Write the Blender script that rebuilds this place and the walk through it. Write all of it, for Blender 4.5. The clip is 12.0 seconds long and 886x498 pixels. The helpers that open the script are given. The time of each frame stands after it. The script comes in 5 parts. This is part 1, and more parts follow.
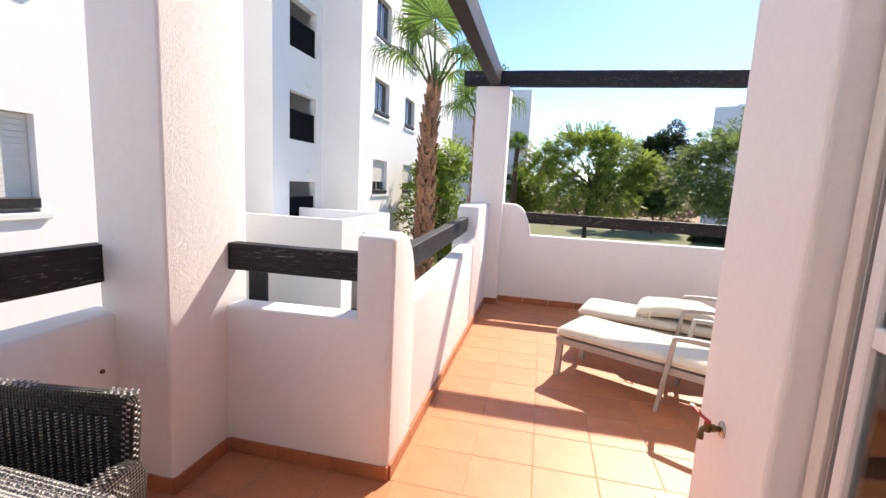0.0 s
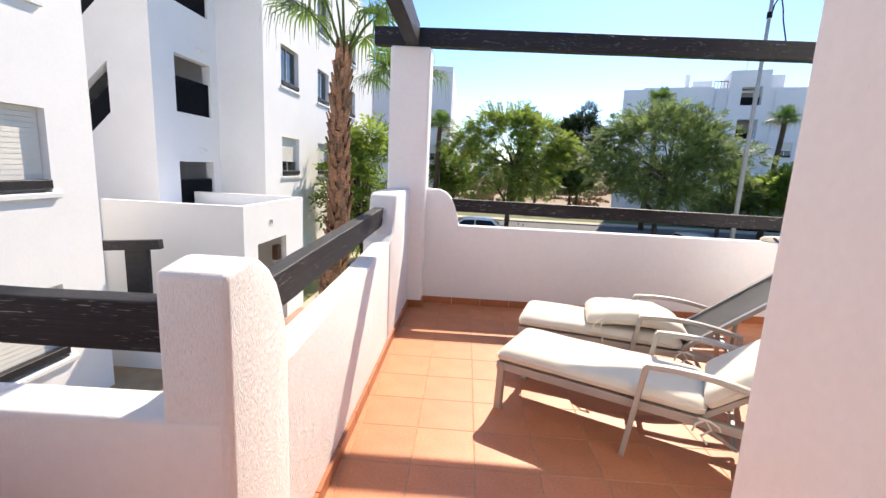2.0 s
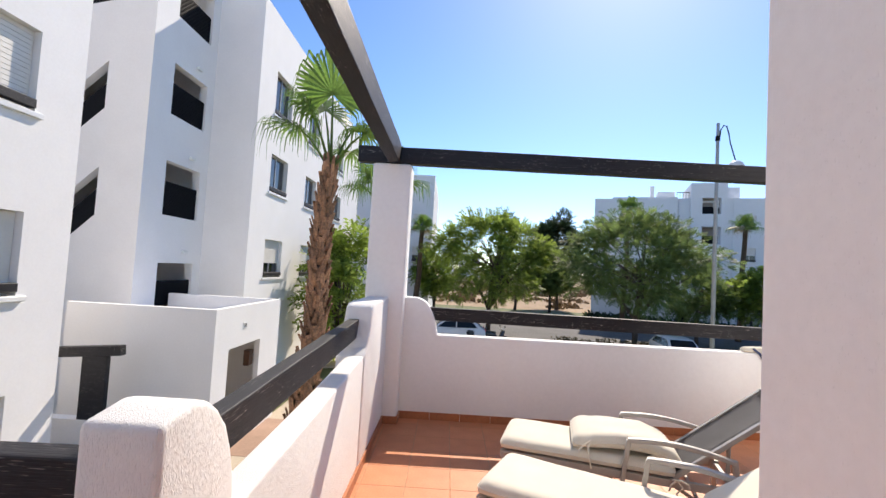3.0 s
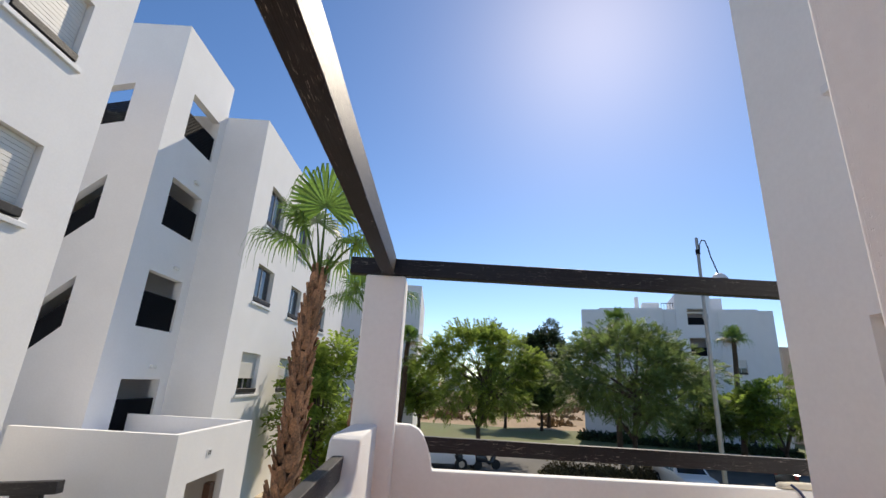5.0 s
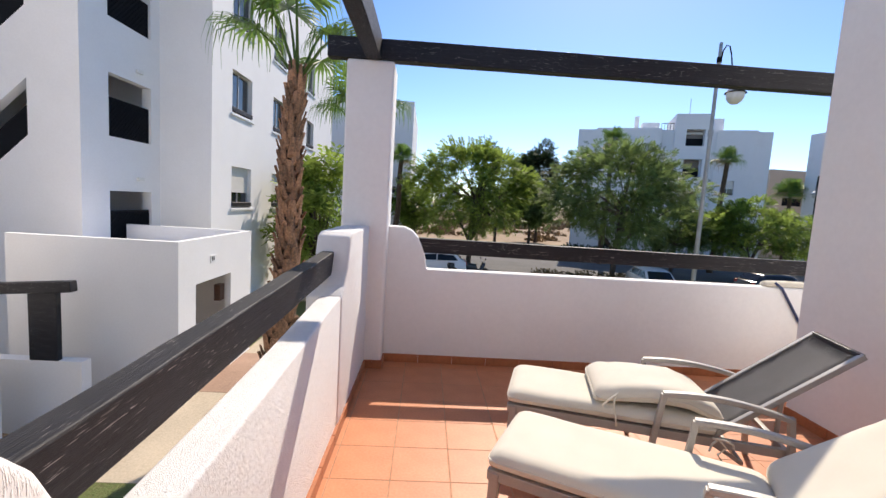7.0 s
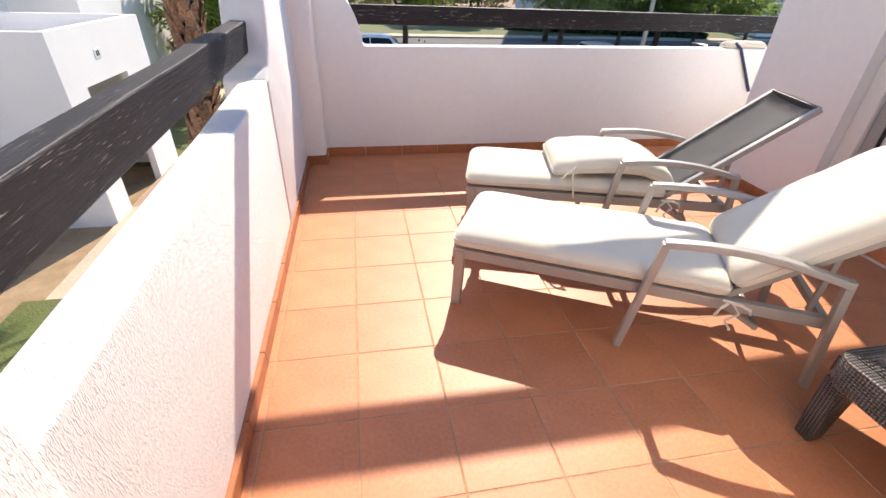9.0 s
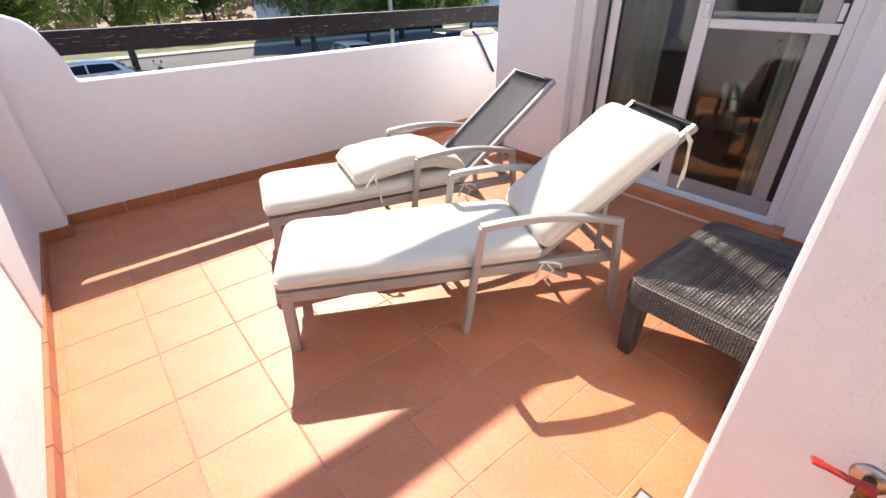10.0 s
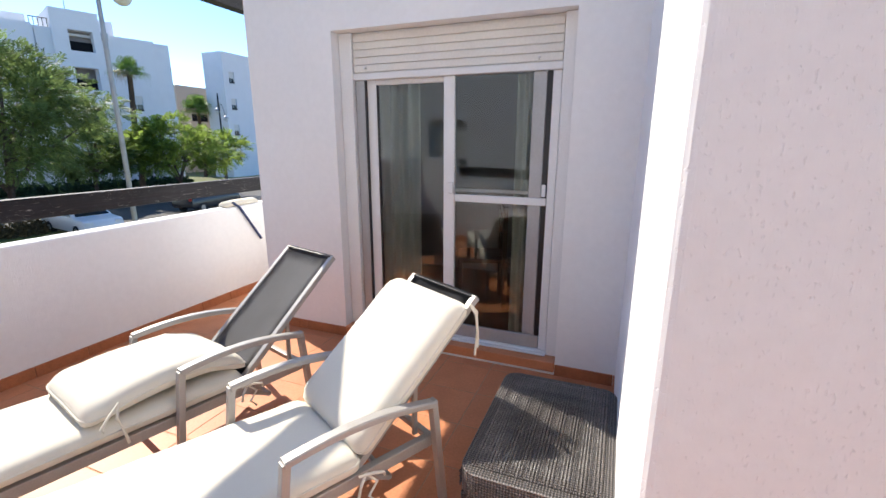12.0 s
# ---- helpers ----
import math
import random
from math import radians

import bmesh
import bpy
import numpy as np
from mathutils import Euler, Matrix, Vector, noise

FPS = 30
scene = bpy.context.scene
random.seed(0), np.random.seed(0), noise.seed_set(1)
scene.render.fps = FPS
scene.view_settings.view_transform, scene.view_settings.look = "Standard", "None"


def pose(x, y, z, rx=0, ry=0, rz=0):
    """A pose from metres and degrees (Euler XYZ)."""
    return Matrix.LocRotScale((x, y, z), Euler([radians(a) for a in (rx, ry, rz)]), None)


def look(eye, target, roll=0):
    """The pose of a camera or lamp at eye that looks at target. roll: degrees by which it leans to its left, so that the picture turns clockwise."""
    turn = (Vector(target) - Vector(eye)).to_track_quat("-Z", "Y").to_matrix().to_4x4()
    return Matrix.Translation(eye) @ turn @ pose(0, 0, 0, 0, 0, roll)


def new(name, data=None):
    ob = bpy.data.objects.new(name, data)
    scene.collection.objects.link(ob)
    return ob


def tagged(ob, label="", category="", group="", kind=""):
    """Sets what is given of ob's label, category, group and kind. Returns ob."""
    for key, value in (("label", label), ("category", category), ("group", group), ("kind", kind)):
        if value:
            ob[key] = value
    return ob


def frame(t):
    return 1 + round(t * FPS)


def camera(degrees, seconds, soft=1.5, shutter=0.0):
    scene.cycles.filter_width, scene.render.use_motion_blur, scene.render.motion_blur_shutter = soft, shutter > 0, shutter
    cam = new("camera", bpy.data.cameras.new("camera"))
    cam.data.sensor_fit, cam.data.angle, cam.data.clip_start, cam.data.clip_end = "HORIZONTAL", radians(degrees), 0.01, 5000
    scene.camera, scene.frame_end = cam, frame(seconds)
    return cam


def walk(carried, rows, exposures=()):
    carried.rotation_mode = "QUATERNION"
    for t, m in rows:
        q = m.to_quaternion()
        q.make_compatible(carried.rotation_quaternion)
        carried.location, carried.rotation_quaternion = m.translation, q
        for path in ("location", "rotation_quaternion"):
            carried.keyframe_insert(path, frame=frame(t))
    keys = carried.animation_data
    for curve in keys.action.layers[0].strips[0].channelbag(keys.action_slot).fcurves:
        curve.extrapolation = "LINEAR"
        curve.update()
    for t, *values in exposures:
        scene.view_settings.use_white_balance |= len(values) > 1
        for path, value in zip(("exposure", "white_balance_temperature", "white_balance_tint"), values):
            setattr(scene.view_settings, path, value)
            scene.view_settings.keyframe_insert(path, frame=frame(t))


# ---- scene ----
cam = camera(90.3, 12.0)
PATH = [
    (0, (0.08, -0.106, 1.468), (-0.345, 1.828, 1.182), 3.0),
    (0.5, (0.064, 0.062, 1.45), (-0.179, 2.017, 1.104), 3.3),
    (1, (0.071, 0.285, 1.461), (-0.134, 2.239, 1.086), 3.2),
    (1.5, (0.025, 0.546, 1.452), (-0.139, 2.499, 1.051), 3.1),
    (2, (0.01, 0.778, 1.499), (-0.076, 2.744, 1.142), 2.9),
    (2.5, (0.055, 0.858, 1.551), (0.004, 2.854, 1.426), 3.5),
    (3, (0.038, 0.833, 1.591), (0.008, 2.83, 1.687), 3.3),
    (3.5, (0.032, 0.822, 1.636), (0.012, 2.796, 1.957), 3.1),
    (5.5, (-0.092, 1.206, 1.668), (-0.051, 3.112, 2.274), 3.3),
    (6, (-0.089, 1.327, 1.648), (-0.008, 3.226, 2.271), 3.0),
    (6.5, (-0.057, 1.496, 1.593), (0.038, 3.465, 1.927), 2.9),
    (7, (-0.073, 1.531, 1.506), (0.011, 3.519, 1.305), 3.5),
    (7.5, (-0.145, 1.571, 1.444), (-0.075, 3.48, 0.849), 3.5),
    (9.5, (-0.102, 1.796, 1.376), (0.528, 3.357, 0.297), 0.5),
    (10, (-0.091, 1.867, 1.397), (0.971, 3.206, 0.358), -1.2),
    (10.5, (-0.069, 1.912, 1.423), (1.31, 2.945, 0.407), -2.0),
    (11, (-0.057, 1.942, 1.477), (1.536, 2.787, 0.611), -2.1),
    (11.5, (-0.002, 2.013, 1.505), (1.73, 2.755, 0.836), -0.5),
    (12, (0.075, 2.076, 1.546), (1.879, 2.796, 1.067), 0.1),
]
EXPOSURE = [(0, 1.90, 7600, 14), (1.0, 1.93, 7600, 14), (2.0, 1.81, 7450, 13), (3.0, 1.49, 7350, 13), (3.7, 1.31, 7300, 13), (5.3, 1.03, 7650, 10), (6.2, 1.03, 7650, 10),
            (6.8, 1.27, 7250, 14), (7.5, 1.41, 7250, 13), (9.3, 1.87, 7180, 13), (10.5, 1.97, 6980, 14), (12, 1.83, 6830, 9)]
walk(cam, [(t, look(eye, target, roll)) for t, eye, target, roll in PATH], EXPOSURE)

# ---- light ----
SUN = Vector((0.390, 0.985, 1.0)).normalized()
world = bpy.data.worlds.new("sky_world")
scene.world = world
world.use_nodes = True
wn = world.node_tree.nodes
wn.clear()
sky = wn.new("ShaderNodeTexSky")
sky.sky_type = "NISHITA"
sky.sun_disc = False
sky.sun_elevation = math.asin(SUN.z)
sky.sun_rotation = math.atan2(SUN.x, SUN.y)
sky.altitude, sky.air_density, sky.dust_density, sky.ozone_density = 1600, 0.85, 0.60, 2.2
bg = wn.new("ShaderNodeBackground")
bg.inputs["Strength"].default_value = 0.12
wo = wn.new("ShaderNodeOutputWorld")
clear_blue = wn.new("ShaderNodeHueSaturation")
clear_blue.inputs["Saturation"].default_value, clear_blue.inputs["Value"].default_value = 1.22, 0.79
clear_blue.inputs["Hue"].default_value = 0.504
world.node_tree.links.new(sky.outputs[0], clear_blue.inputs["Color"])
world.node_tree.links.new(clear_blue.outputs[0], bg.inputs[0])
world.node_tree.links.new(bg.outputs[0], wo.inputs[0])
sun_data = bpy.data.lights.new("sun", "SUN")
sun_data.energy, sun_data.angle, sun_data.color = 2.25, radians(0.55), (1.0, 0.945, 0.865)
sun = new("sun", sun_data)
sun.matrix_world = look(SUN * 60, (0, 0, 0))


# ---- materials ----
def mat(name, base, rough=0.6, metal=0.0, var=0.12, scale=6.0, fine=60.0, bump=0.15, dist=0.01, tint=None,
        stretch=(1, 1, 1), rand=0.0, island=0.0, spec=0.5, trans=0.0, sheen=0.0):
    """A surface with two scales of colour variation and a fine relief."""
    m = bpy.data.materials.new(name)
    m.use_nodes = True
    nt = m.node_tree
    n, ln = nt.nodes, nt.links
    b = n["Principled BSDF"]
    b.inputs["Roughness"].default_value = rough
    b.inputs["Metallic"].default_value = metal
    b.inputs["Specular IOR Level"].default_value = spec
    if sheen:
        b.inputs["Sheen Weight"].default_value = sheen
    co = n.new("ShaderNodeTexCoord")
    mp = n.new("ShaderNodeMapping")
    mp.inputs["Scale"].default_value = stretch
    ln.new(co.outputs["Object"], mp.inputs[0])
    a = n.new("ShaderNodeTexNoise")
    a.inputs["Scale"].default_value, a.inputs["Detail"].default_value = scale, 5
    f = n.new("ShaderNodeTexNoise")
    f.inputs["Scale"].default_value, f.inputs["Detail"].default_value = fine, 4
    for t in (a, f):
        ln.new(mp.outputs[0], t.inputs["Vector"])
    add = n.new("ShaderNodeMath")
    add.operation = "ADD"
    ln.new(a.outputs[0], add.inputs[0])
    ln.new(f.outputs[0], add.inputs[1])
    ramp = n.new("ShaderNodeValToRGB")
    c = Vector(base)
    d = Vector(tint) if tint else c * (1 - 2 * var)
    ramp.color_ramp.elements[0].position, ramp.color_ramp.elements[1].position = 0.36, 0.64
    ramp.color_ramp.elements[0].color = (*d, 1)
    ramp.color_ramp.elements[1].color = (*(c * (1 + var * 0.4)), 1)
    half = n.new("ShaderNodeMath")
    half.operation = "MULTIPLY"
    half.inputs[1].default_value = 0.5
    ln.new(add.outputs[0], half.inputs[0])
    ln.new(half.outputs[0], ramp.inputs[0])
    colour = ramp.outputs[0]
    if rand or island:
        src = n.new("ShaderNodeObjectInfo").outputs["Random"] if rand else n.new("ShaderNodeNewGeometry").outputs["Random Per Island"]
        amount = rand or island
        mr = n.new("ShaderNodeMapRange")
        mr.inputs["To Min"].default_value, mr.inputs["To Max"].default_value = 1 - amount, 1 + amount
        ln.new(src, mr.inputs[0])
        hs = n.new("ShaderNodeHueSaturation")
        ln.new(mr.outputs[0], hs.inputs["Value"])
        ln.new(colour, hs.inputs["Color"])
        colour = hs.outputs[0]
    ln.new(colour, b.inputs["Base Color"])
    if bump:
        bp = n.new("ShaderNodeBump")
        bp.inputs["Strength"].default_value, bp.inputs["Distance"].default_value = bump, dist
        ln.new(f.outputs[0], bp.inputs["Height"])
        ln.new(bp.outputs[0], b.inputs["Normal"])
    if trans:
        tl = n.new("ShaderNodeBsdfTranslucent")
        ln.new(colour, tl.inputs[0])
        mx = n.new("ShaderNodeMixShader")
        mx.inputs[0].default_value = trans
        ln.new(b.outputs[0], mx.inputs[1])
        ln.new(tl.outputs[0], mx.inputs[2])
        ln.new(mx.outputs[0], n["Material Output"].inputs[0])
    return m


def stucco_mat(name, base, relief, size=360, drawn=0.30, deep=0.0022):
    """White-painted trowelled render: drips and dabs drawn out downwards, and a fine grain."""
    m = mat(name, base, rough=0.9, var=0.02, scale=1.3, fine=26, bump=0.0, spec=0.2)
    nt = m.node_tree
    n, ln = nt.nodes, nt.links
    co = n.new("ShaderNodeTexCoord")
    mp = n.new("ShaderNodeMapping")
    mp.inputs["Scale"].default_value = (1, 1, drawn)
    ln.new(co.outputs["Object"], mp.inputs[0])
    v = n.new("ShaderNodeTexNoise")
    v.inputs["Scale"].default_value, v.inputs["Detail"].default_value, v.inputs["Roughness"].default_value = size, 3, 0.5
    ln.new(mp.outputs[0], v.inputs["Vector"])
    r = n.new("ShaderNodeMapRange")
    r.inputs["From Min"].default_value, r.inputs["From Max"].default_value = 0.50, 0.72
    ln.new(v.outputs[0], r.inputs[0])
    g = n.new("ShaderNodeTexNoise")
    g.inputs["Scale"].default_value, g.inputs["Detail"].default_value = 9, 3
    ln.new(co.outputs["Object"], g.inputs["Vector"])
    b1 = n.new("ShaderNodeBump")
    b1.inputs["Strength"].default_value, b1.inputs["Distance"].default_value = 0.12, 0.02
    ln.new(g.outputs[0], b1.inputs["Height"])
    b2 = n.new("ShaderNodeBump")
    b2.inputs["Strength"].default_value, b2.inputs["Distance"].default_value = relief, deep
    ln.new(r.outputs[0], b2.inputs["Height"])
    ln.new(b1.outputs[0], b2.inputs["Normal"])
    ln.new(b2.outputs[0], n["Principled BSDF"].inputs["Normal"])
    return m


def raked_mat(name, base):
    """White-painted plaster: brushed down, with small open pits."""
    m = mat(name, base, rough=0.9, var=0.02, scale=1.3, fine=26, bump=0.0, spec=0.2)
    n, ln = m.node_tree.nodes, m.node_tree.links
    co = n.new("ShaderNodeTexCoord")
    last = None
    for drawn, size, lo, hi, strength, deep in ((0.02, 260, 0.30, 0.75, 0.22, 0.0015), (0.55, 170, 0.72, 0.62, 0.55, 0.002), (1.0, 7, 0.2, 0.8, 0.10, 0.02)):
        mp = n.new("ShaderNodeMapping")
        mp.inputs["Scale"].default_value = (1, 1, drawn)
        ln.new(co.outputs["Object"], mp.inputs[0])
        v = n.new("ShaderNodeTexNoise")
        v.inputs["Scale"].default_value, v.inputs["Detail"].default_value = size, 2
        ln.new(mp.outputs[0], v.inputs["Vector"])
        r = n.new("ShaderNodeMapRange")
        r.inputs["From Min"].default_value, r.inputs["From Max"].default_value = lo, hi
        ln.new(v.outputs[0], r.inputs[0])
        b = n.new("ShaderNodeBump")
        b.inputs["Strength"].default_value, b.inputs["Distance"].default_value = strength, deep
        ln.new(r.outputs[0], b.inputs["Height"])
        if last:
            ln.new(last.outputs[0], b.inputs["Normal"])
        last = b
    ln.new(last.outputs[0], n["Principled BSDF"].inputs["Normal"])
    return m


def wood_mat():
    """Dark-stained beam, weathered: long grain, short pale cracks where the stain has split off, dusty bloom."""
    m = mat("dark_stained_wood", (0.0125, 0.0118, 0.0150), spec=0.35, rough=0.55, var=0.25, scale=3, fine=40, bump=0.0)
    nt = m.node_tree
    n, ln = nt.nodes, nt.links
    co = n.new("ShaderNodeTexCoord")

    def grain(stretch, detail, rough=0.6):
        mp = n.new("ShaderNodeMapping")
        mp.inputs["Scale"].default_value = stretch
        ln.new(co.outputs["Object"], mp.inputs[0])
        g = n.new("ShaderNodeTexNoise")
        g.inputs["Scale"].default_value, g.inputs["Detail"].default_value, g.inputs["Roughness"].default_value = 1.0, detail, rough
        ln.new(mp.outputs[0], g.inputs["Vector"])
        return g.outputs[0]

    def window(src, lo, hi):
        r = n.new("ShaderNodeMapRange")
        r.inputs["From Min"].default_value, r.inputs["From Max"].default_value = lo, hi
        ln.new(src, r.inputs[0])
        return r.outputs[0]

    def times(a, b):
        k = n.new("ShaderNodeMath")
        k.operation = "MULTIPLY"
        ln.new(a, k.inputs[0])
        if isinstance(b, float):
            k.inputs[1].default_value = b
        else:
            ln.new(b, k.inputs[1])
        return k.outputs[0]

    fibre = grain((4.0, 190, 190), 4)
    crack = window(grain((17.0, 330, 330), 2, 0.4), 0.655, 0.70)
    patch = window(grain((3.5, 14, 14), 3), 0.46, 0.60)
    worn = times(crack, patch)
    bloom = times(window(grain((2.2, 60, 60), 4), 0.45, 0.75), 0.35)
    b = n["Principled BSDF"]
    last = b.inputs["Base Color"].links[0].from_socket
    for fac, colour in ((bloom, (0.042, 0.040, 0.048)), (worn, (0.34, 0.31, 0.30))):
        mix = n.new("ShaderNodeMix")
        mix.data_type = "RGBA"
        ln.new(fac, mix.inputs[0])
        ln.new(last, mix.inputs[6])
        mix.inputs[7].default_value = (*colour, 1)
        last = mix.outputs[2]
    ln.new(last, b.inputs["Base Color"])
    bp = n.new("ShaderNodeBump")
    bp.inputs["Strength"].default_value, bp.inputs["Distance"].default_value = 0.7, 0.004
    ln.new(fibre, bp.inputs["Height"])
    ln.new(bp.outputs[0], b.inputs["Normal"])
    return m


def glass_mat(name, colour=(0.9, 0.95, 0.95)):
    """Thin pane: clear with a mirror sheen that grows at a slant."""
    m = bpy.data.materials.new(name)
    m.use_nodes = True
    n, ln = m.node_tree.nodes, m.node_tree.links
    n.clear()
    out = n.new("ShaderNodeOutputMaterial")
    tr = n.new("ShaderNodeBsdfTransparent")
    tr.inputs[0].default_value = (*colour, 1)
    gl = n.new("ShaderNodeBsdfGlossy")
    gl.inputs["Roughness"].default_value = 0.01
    fr = n.new("ShaderNodeFresnel")
    fr.inputs[0].default_value = 1.62
    mx = n.new("ShaderNodeMixShader")
    ln.new(fr.outputs[0], mx.inputs[0])
    ln.new(tr.outputs[0], mx.inputs[1])
    ln.new(gl.outputs[0], mx.inputs[2])
    ln.new(mx.outputs[0], out.inputs[0])
    return m


def weave_mat(name, base, size=0.011):
    """Flat plastic strands plaited over and under."""
    m = mat(name, base, rough=0.42, var=0.15, scale=8, fine=90, bump=0.0)
    n, ln = m.node_tree.nodes, m.node_tree.links
    co = n.new("ShaderNodeTexCoord")
    waves = []
    for axis, k in (("X", 1.0), ("Y", 1.0), ("Z", 1.0)):
        w = n.new("ShaderNodeTexWave")
        w.wave_type, w.bands_direction = "BANDS", axis
        w.inputs["Scale"].default_value = k / size / 6.3 * 2
        ln.new(co.outputs["Object"], w.inputs["Vector"])
        waves.append(w)
    p = n.new("ShaderNodeMath")
    p.operation = "ADD"
    q = n.new("ShaderNodeMath")
    q.operation = "ADD"
    ln.new(waves[0].outputs["Fac"], p.inputs[0])
    ln.new(waves[1].outputs["Fac"], p.inputs[1])
    ln.new(p.outputs[0], q.inputs[0])
    ln.new(waves[2].outputs["Fac"], q.inputs[1])
    bp = n.new("ShaderNodeBump")
    bp.inputs["Strength"].default_value, bp.inputs["Distance"].default_value = 1.0, 0.004
    ln.new(q.outputs[0], bp.inputs["Height"])
    b = n["Principled BSDF"]
    ln.new(bp.outputs[0], b.inputs["Normal"])
    # shade between strands is put into the colour: gaps darker, strand tops lighter
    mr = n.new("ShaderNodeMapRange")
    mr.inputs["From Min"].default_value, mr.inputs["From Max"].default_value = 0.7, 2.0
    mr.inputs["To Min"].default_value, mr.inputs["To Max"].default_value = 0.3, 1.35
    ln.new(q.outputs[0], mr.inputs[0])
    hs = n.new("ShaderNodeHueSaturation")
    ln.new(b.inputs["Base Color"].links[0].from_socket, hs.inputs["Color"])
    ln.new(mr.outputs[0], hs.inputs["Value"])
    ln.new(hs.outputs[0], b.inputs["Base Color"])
    return m


M_STUCCO = raked_mat("white_render", (0.865, 0.855, 0.84))
M_ROUGHCAST = stucco_mat("white_roughcast", (0.855, 0.845, 0.83), 0.7, 340, 0.20, 0.0032)
M_PILLAR = stucco_mat("white_dabbed_render", (0.865, 0.855, 0.84), 0.38, 240, 0.34, 0.0026)
M_SMOOTH = stucco_mat("white_render_far", (0.83, 0.82, 0.81), 0.3)
M_TILE = mat("terracotta_tile", (0.60, 0.232, 0.106), rough=0.5, var=0.10, scale=5, fine=70, bump=0.06, dist=0.003, rand=0.05, tint=(0.51, 0.182, 0.076))
M_GROUT = mat("grout", (0.52, 0.30, 0.18), rough=0.95, var=0.2, scale=12, fine=150)
M_SKIRT = mat("terracotta_skirting", (0.44, 0.155, 0.065), rough=0.5, var=0.12, scale=8, fine=70, bump=0.06, rand=0.06)
M_WOOD = wood_mat()
M_CUSHION = mat("cream_canvas", (0.70, 0.65, 0.545), rough=0.95, var=0.05, scale=4, fine=420, bump=0.25, dist=0.002, sheen=0.2)
M_ALU = mat("taupe_aluminium", (0.40, 0.375, 0.345), rough=0.45, metal=0.25, var=0.06, scale=5, fine=200, bump=0.03)
M_SLING = mat("grey_mesh_fabric", (0.19, 0.188, 0.192), rough=0.75, var=0.06, scale=6, fine=600, bump=0.3, dist=0.001)
M_BLACK = mat("black_plastic", (0.012, 0.012, 0.014), rough=0.35, var=0.1)
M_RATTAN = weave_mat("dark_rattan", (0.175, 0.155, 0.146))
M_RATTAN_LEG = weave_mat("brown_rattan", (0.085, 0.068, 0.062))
M_POCKET = mat("black_fabric", (0.022, 0.022, 0.026), rough=0.85, var=0.1, scale=9, fine=500, bump=0.2, dist=0.001)
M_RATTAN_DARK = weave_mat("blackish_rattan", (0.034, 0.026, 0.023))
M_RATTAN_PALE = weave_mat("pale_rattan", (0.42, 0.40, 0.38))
M_PVC = mat("white_lacquered_frame", (0.78, 0.78, 0.77), rough=0.35, var=0.03, scale=3, fine=80, bump=0.02)
M_GREYALU = mat("grey_frame", (0.42, 0.42, 0.42), rough=0.4, metal=0.3, var=0.05)
M_SHUTTER = mat("cream_shutter", (0.76, 0.73, 0.67), rough=0.5, var=0.04, scale=4, fine=60, bump=0.03)
M_GLASS = glass_mat("window_glass")
M_CURTAIN = mat("pale_curtain", (0.80, 0.76, 0.66), rough=0.95, var=0.06, scale=5, fine=300, trans=0.3)
# dimness of unlit interiors is put into this plaster's colour
M_ROOM = mat("dim_room_plaster", (0.34, 0.30, 0.28), rough=0.9, var=0.05)
M_BROWN = mat("brown_varnished_wood", (0.12, 0.055, 0.03), rough=0.4, var=0.25, scale=4, fine=40, stretch=(1, 1, 6))
M_DRAPE = mat("brown_curtain", (0.30, 0.185, 0.125), rough=0.95, var=0.1, scale=5, fine=300, trans=0.2)
M_BRASS = mat("tarnished_brass", (0.22, 0.15, 0.08), rough=0.4, metal=0.9, var=0.25, scale=60, fine=200)
M_RED = mat("red_lever_paint", (0.50, 0.035, 0.03), rough=0.4, var=0.15, scale=40)
M_CHROME = mat("dull_chrome", (0.55, 0.54, 0.52), rough=0.3, metal=1.0, var=0.1, scale=30)
M_BLUE = mat("blue_painted_rod", (0.03, 0.05, 0.14), rough=0.5, var=0.1)
M_LATTICE = mat("black_metal", (0.008, 0.0085, 0.011), rough=0.75, spec=0.15, var=0.15, scale=20)
M_BARK = mat("grey_bark", (0.12, 0.09, 0.07), rough=0.9, var=0.3, scale=6, fine=40, bump=0.6, dist=0.03)
M_BOOT = mat("palm_boots", (0.42, 0.215, 0.12), rough=0.9, var=0.35, scale=4, fine=30, bump=0.6, dist=0.02, island=0.35, tint=(0.13, 0.075, 0.045))
M_TRUNK = mat("palm_fibre", (0.12, 0.075, 0.045), rough=0.95, var=0.3, scale=10, fine=60, bump=0.5, dist=0.02)
M_FROND = mat("palm_leaf", (0.17, 0.29, 0.06), rough=0.45, var=0.25, scale=2, fine=20, bump=0.1, island=0.25, trans=0.5)
M_DRYFROND = mat("dry_palm_leaf", (0.34, 0.27, 0.14), rough=0.8, var=0.25, scale=2, fine=20, island=0.25, trans=0.2)
M_LEAF_A = mat("bright_leaf", (0.27, 0.37, 0.075), rough=0.5, var=0.25, scale=0.5, fine=4, bump=0, island=0.35, trans=0.6, spec=0.2)
M_LEAF_B = mat("dull_leaf", (0.20, 0.28, 0.09), rough=0.5, var=0.25, scale=0.5, fine=4, bump=0, island=0.3, trans=0.55, spec=0.15)
M_LEAF_C = mat("dark_leaf", (0.042, 0.075, 0.026), rough=0.6, var=0.3, scale=0.5, fine=4, bump=0, island=0.4, trans=0.2)
M_EARTH = mat("dry_earth", (0.38, 0.27, 0.165), rough=0.95, var=0.2, scale=0.12, fine=2.5, bump=0.4, dist=0.1, tint=(0.24, 0.165, 0.09))
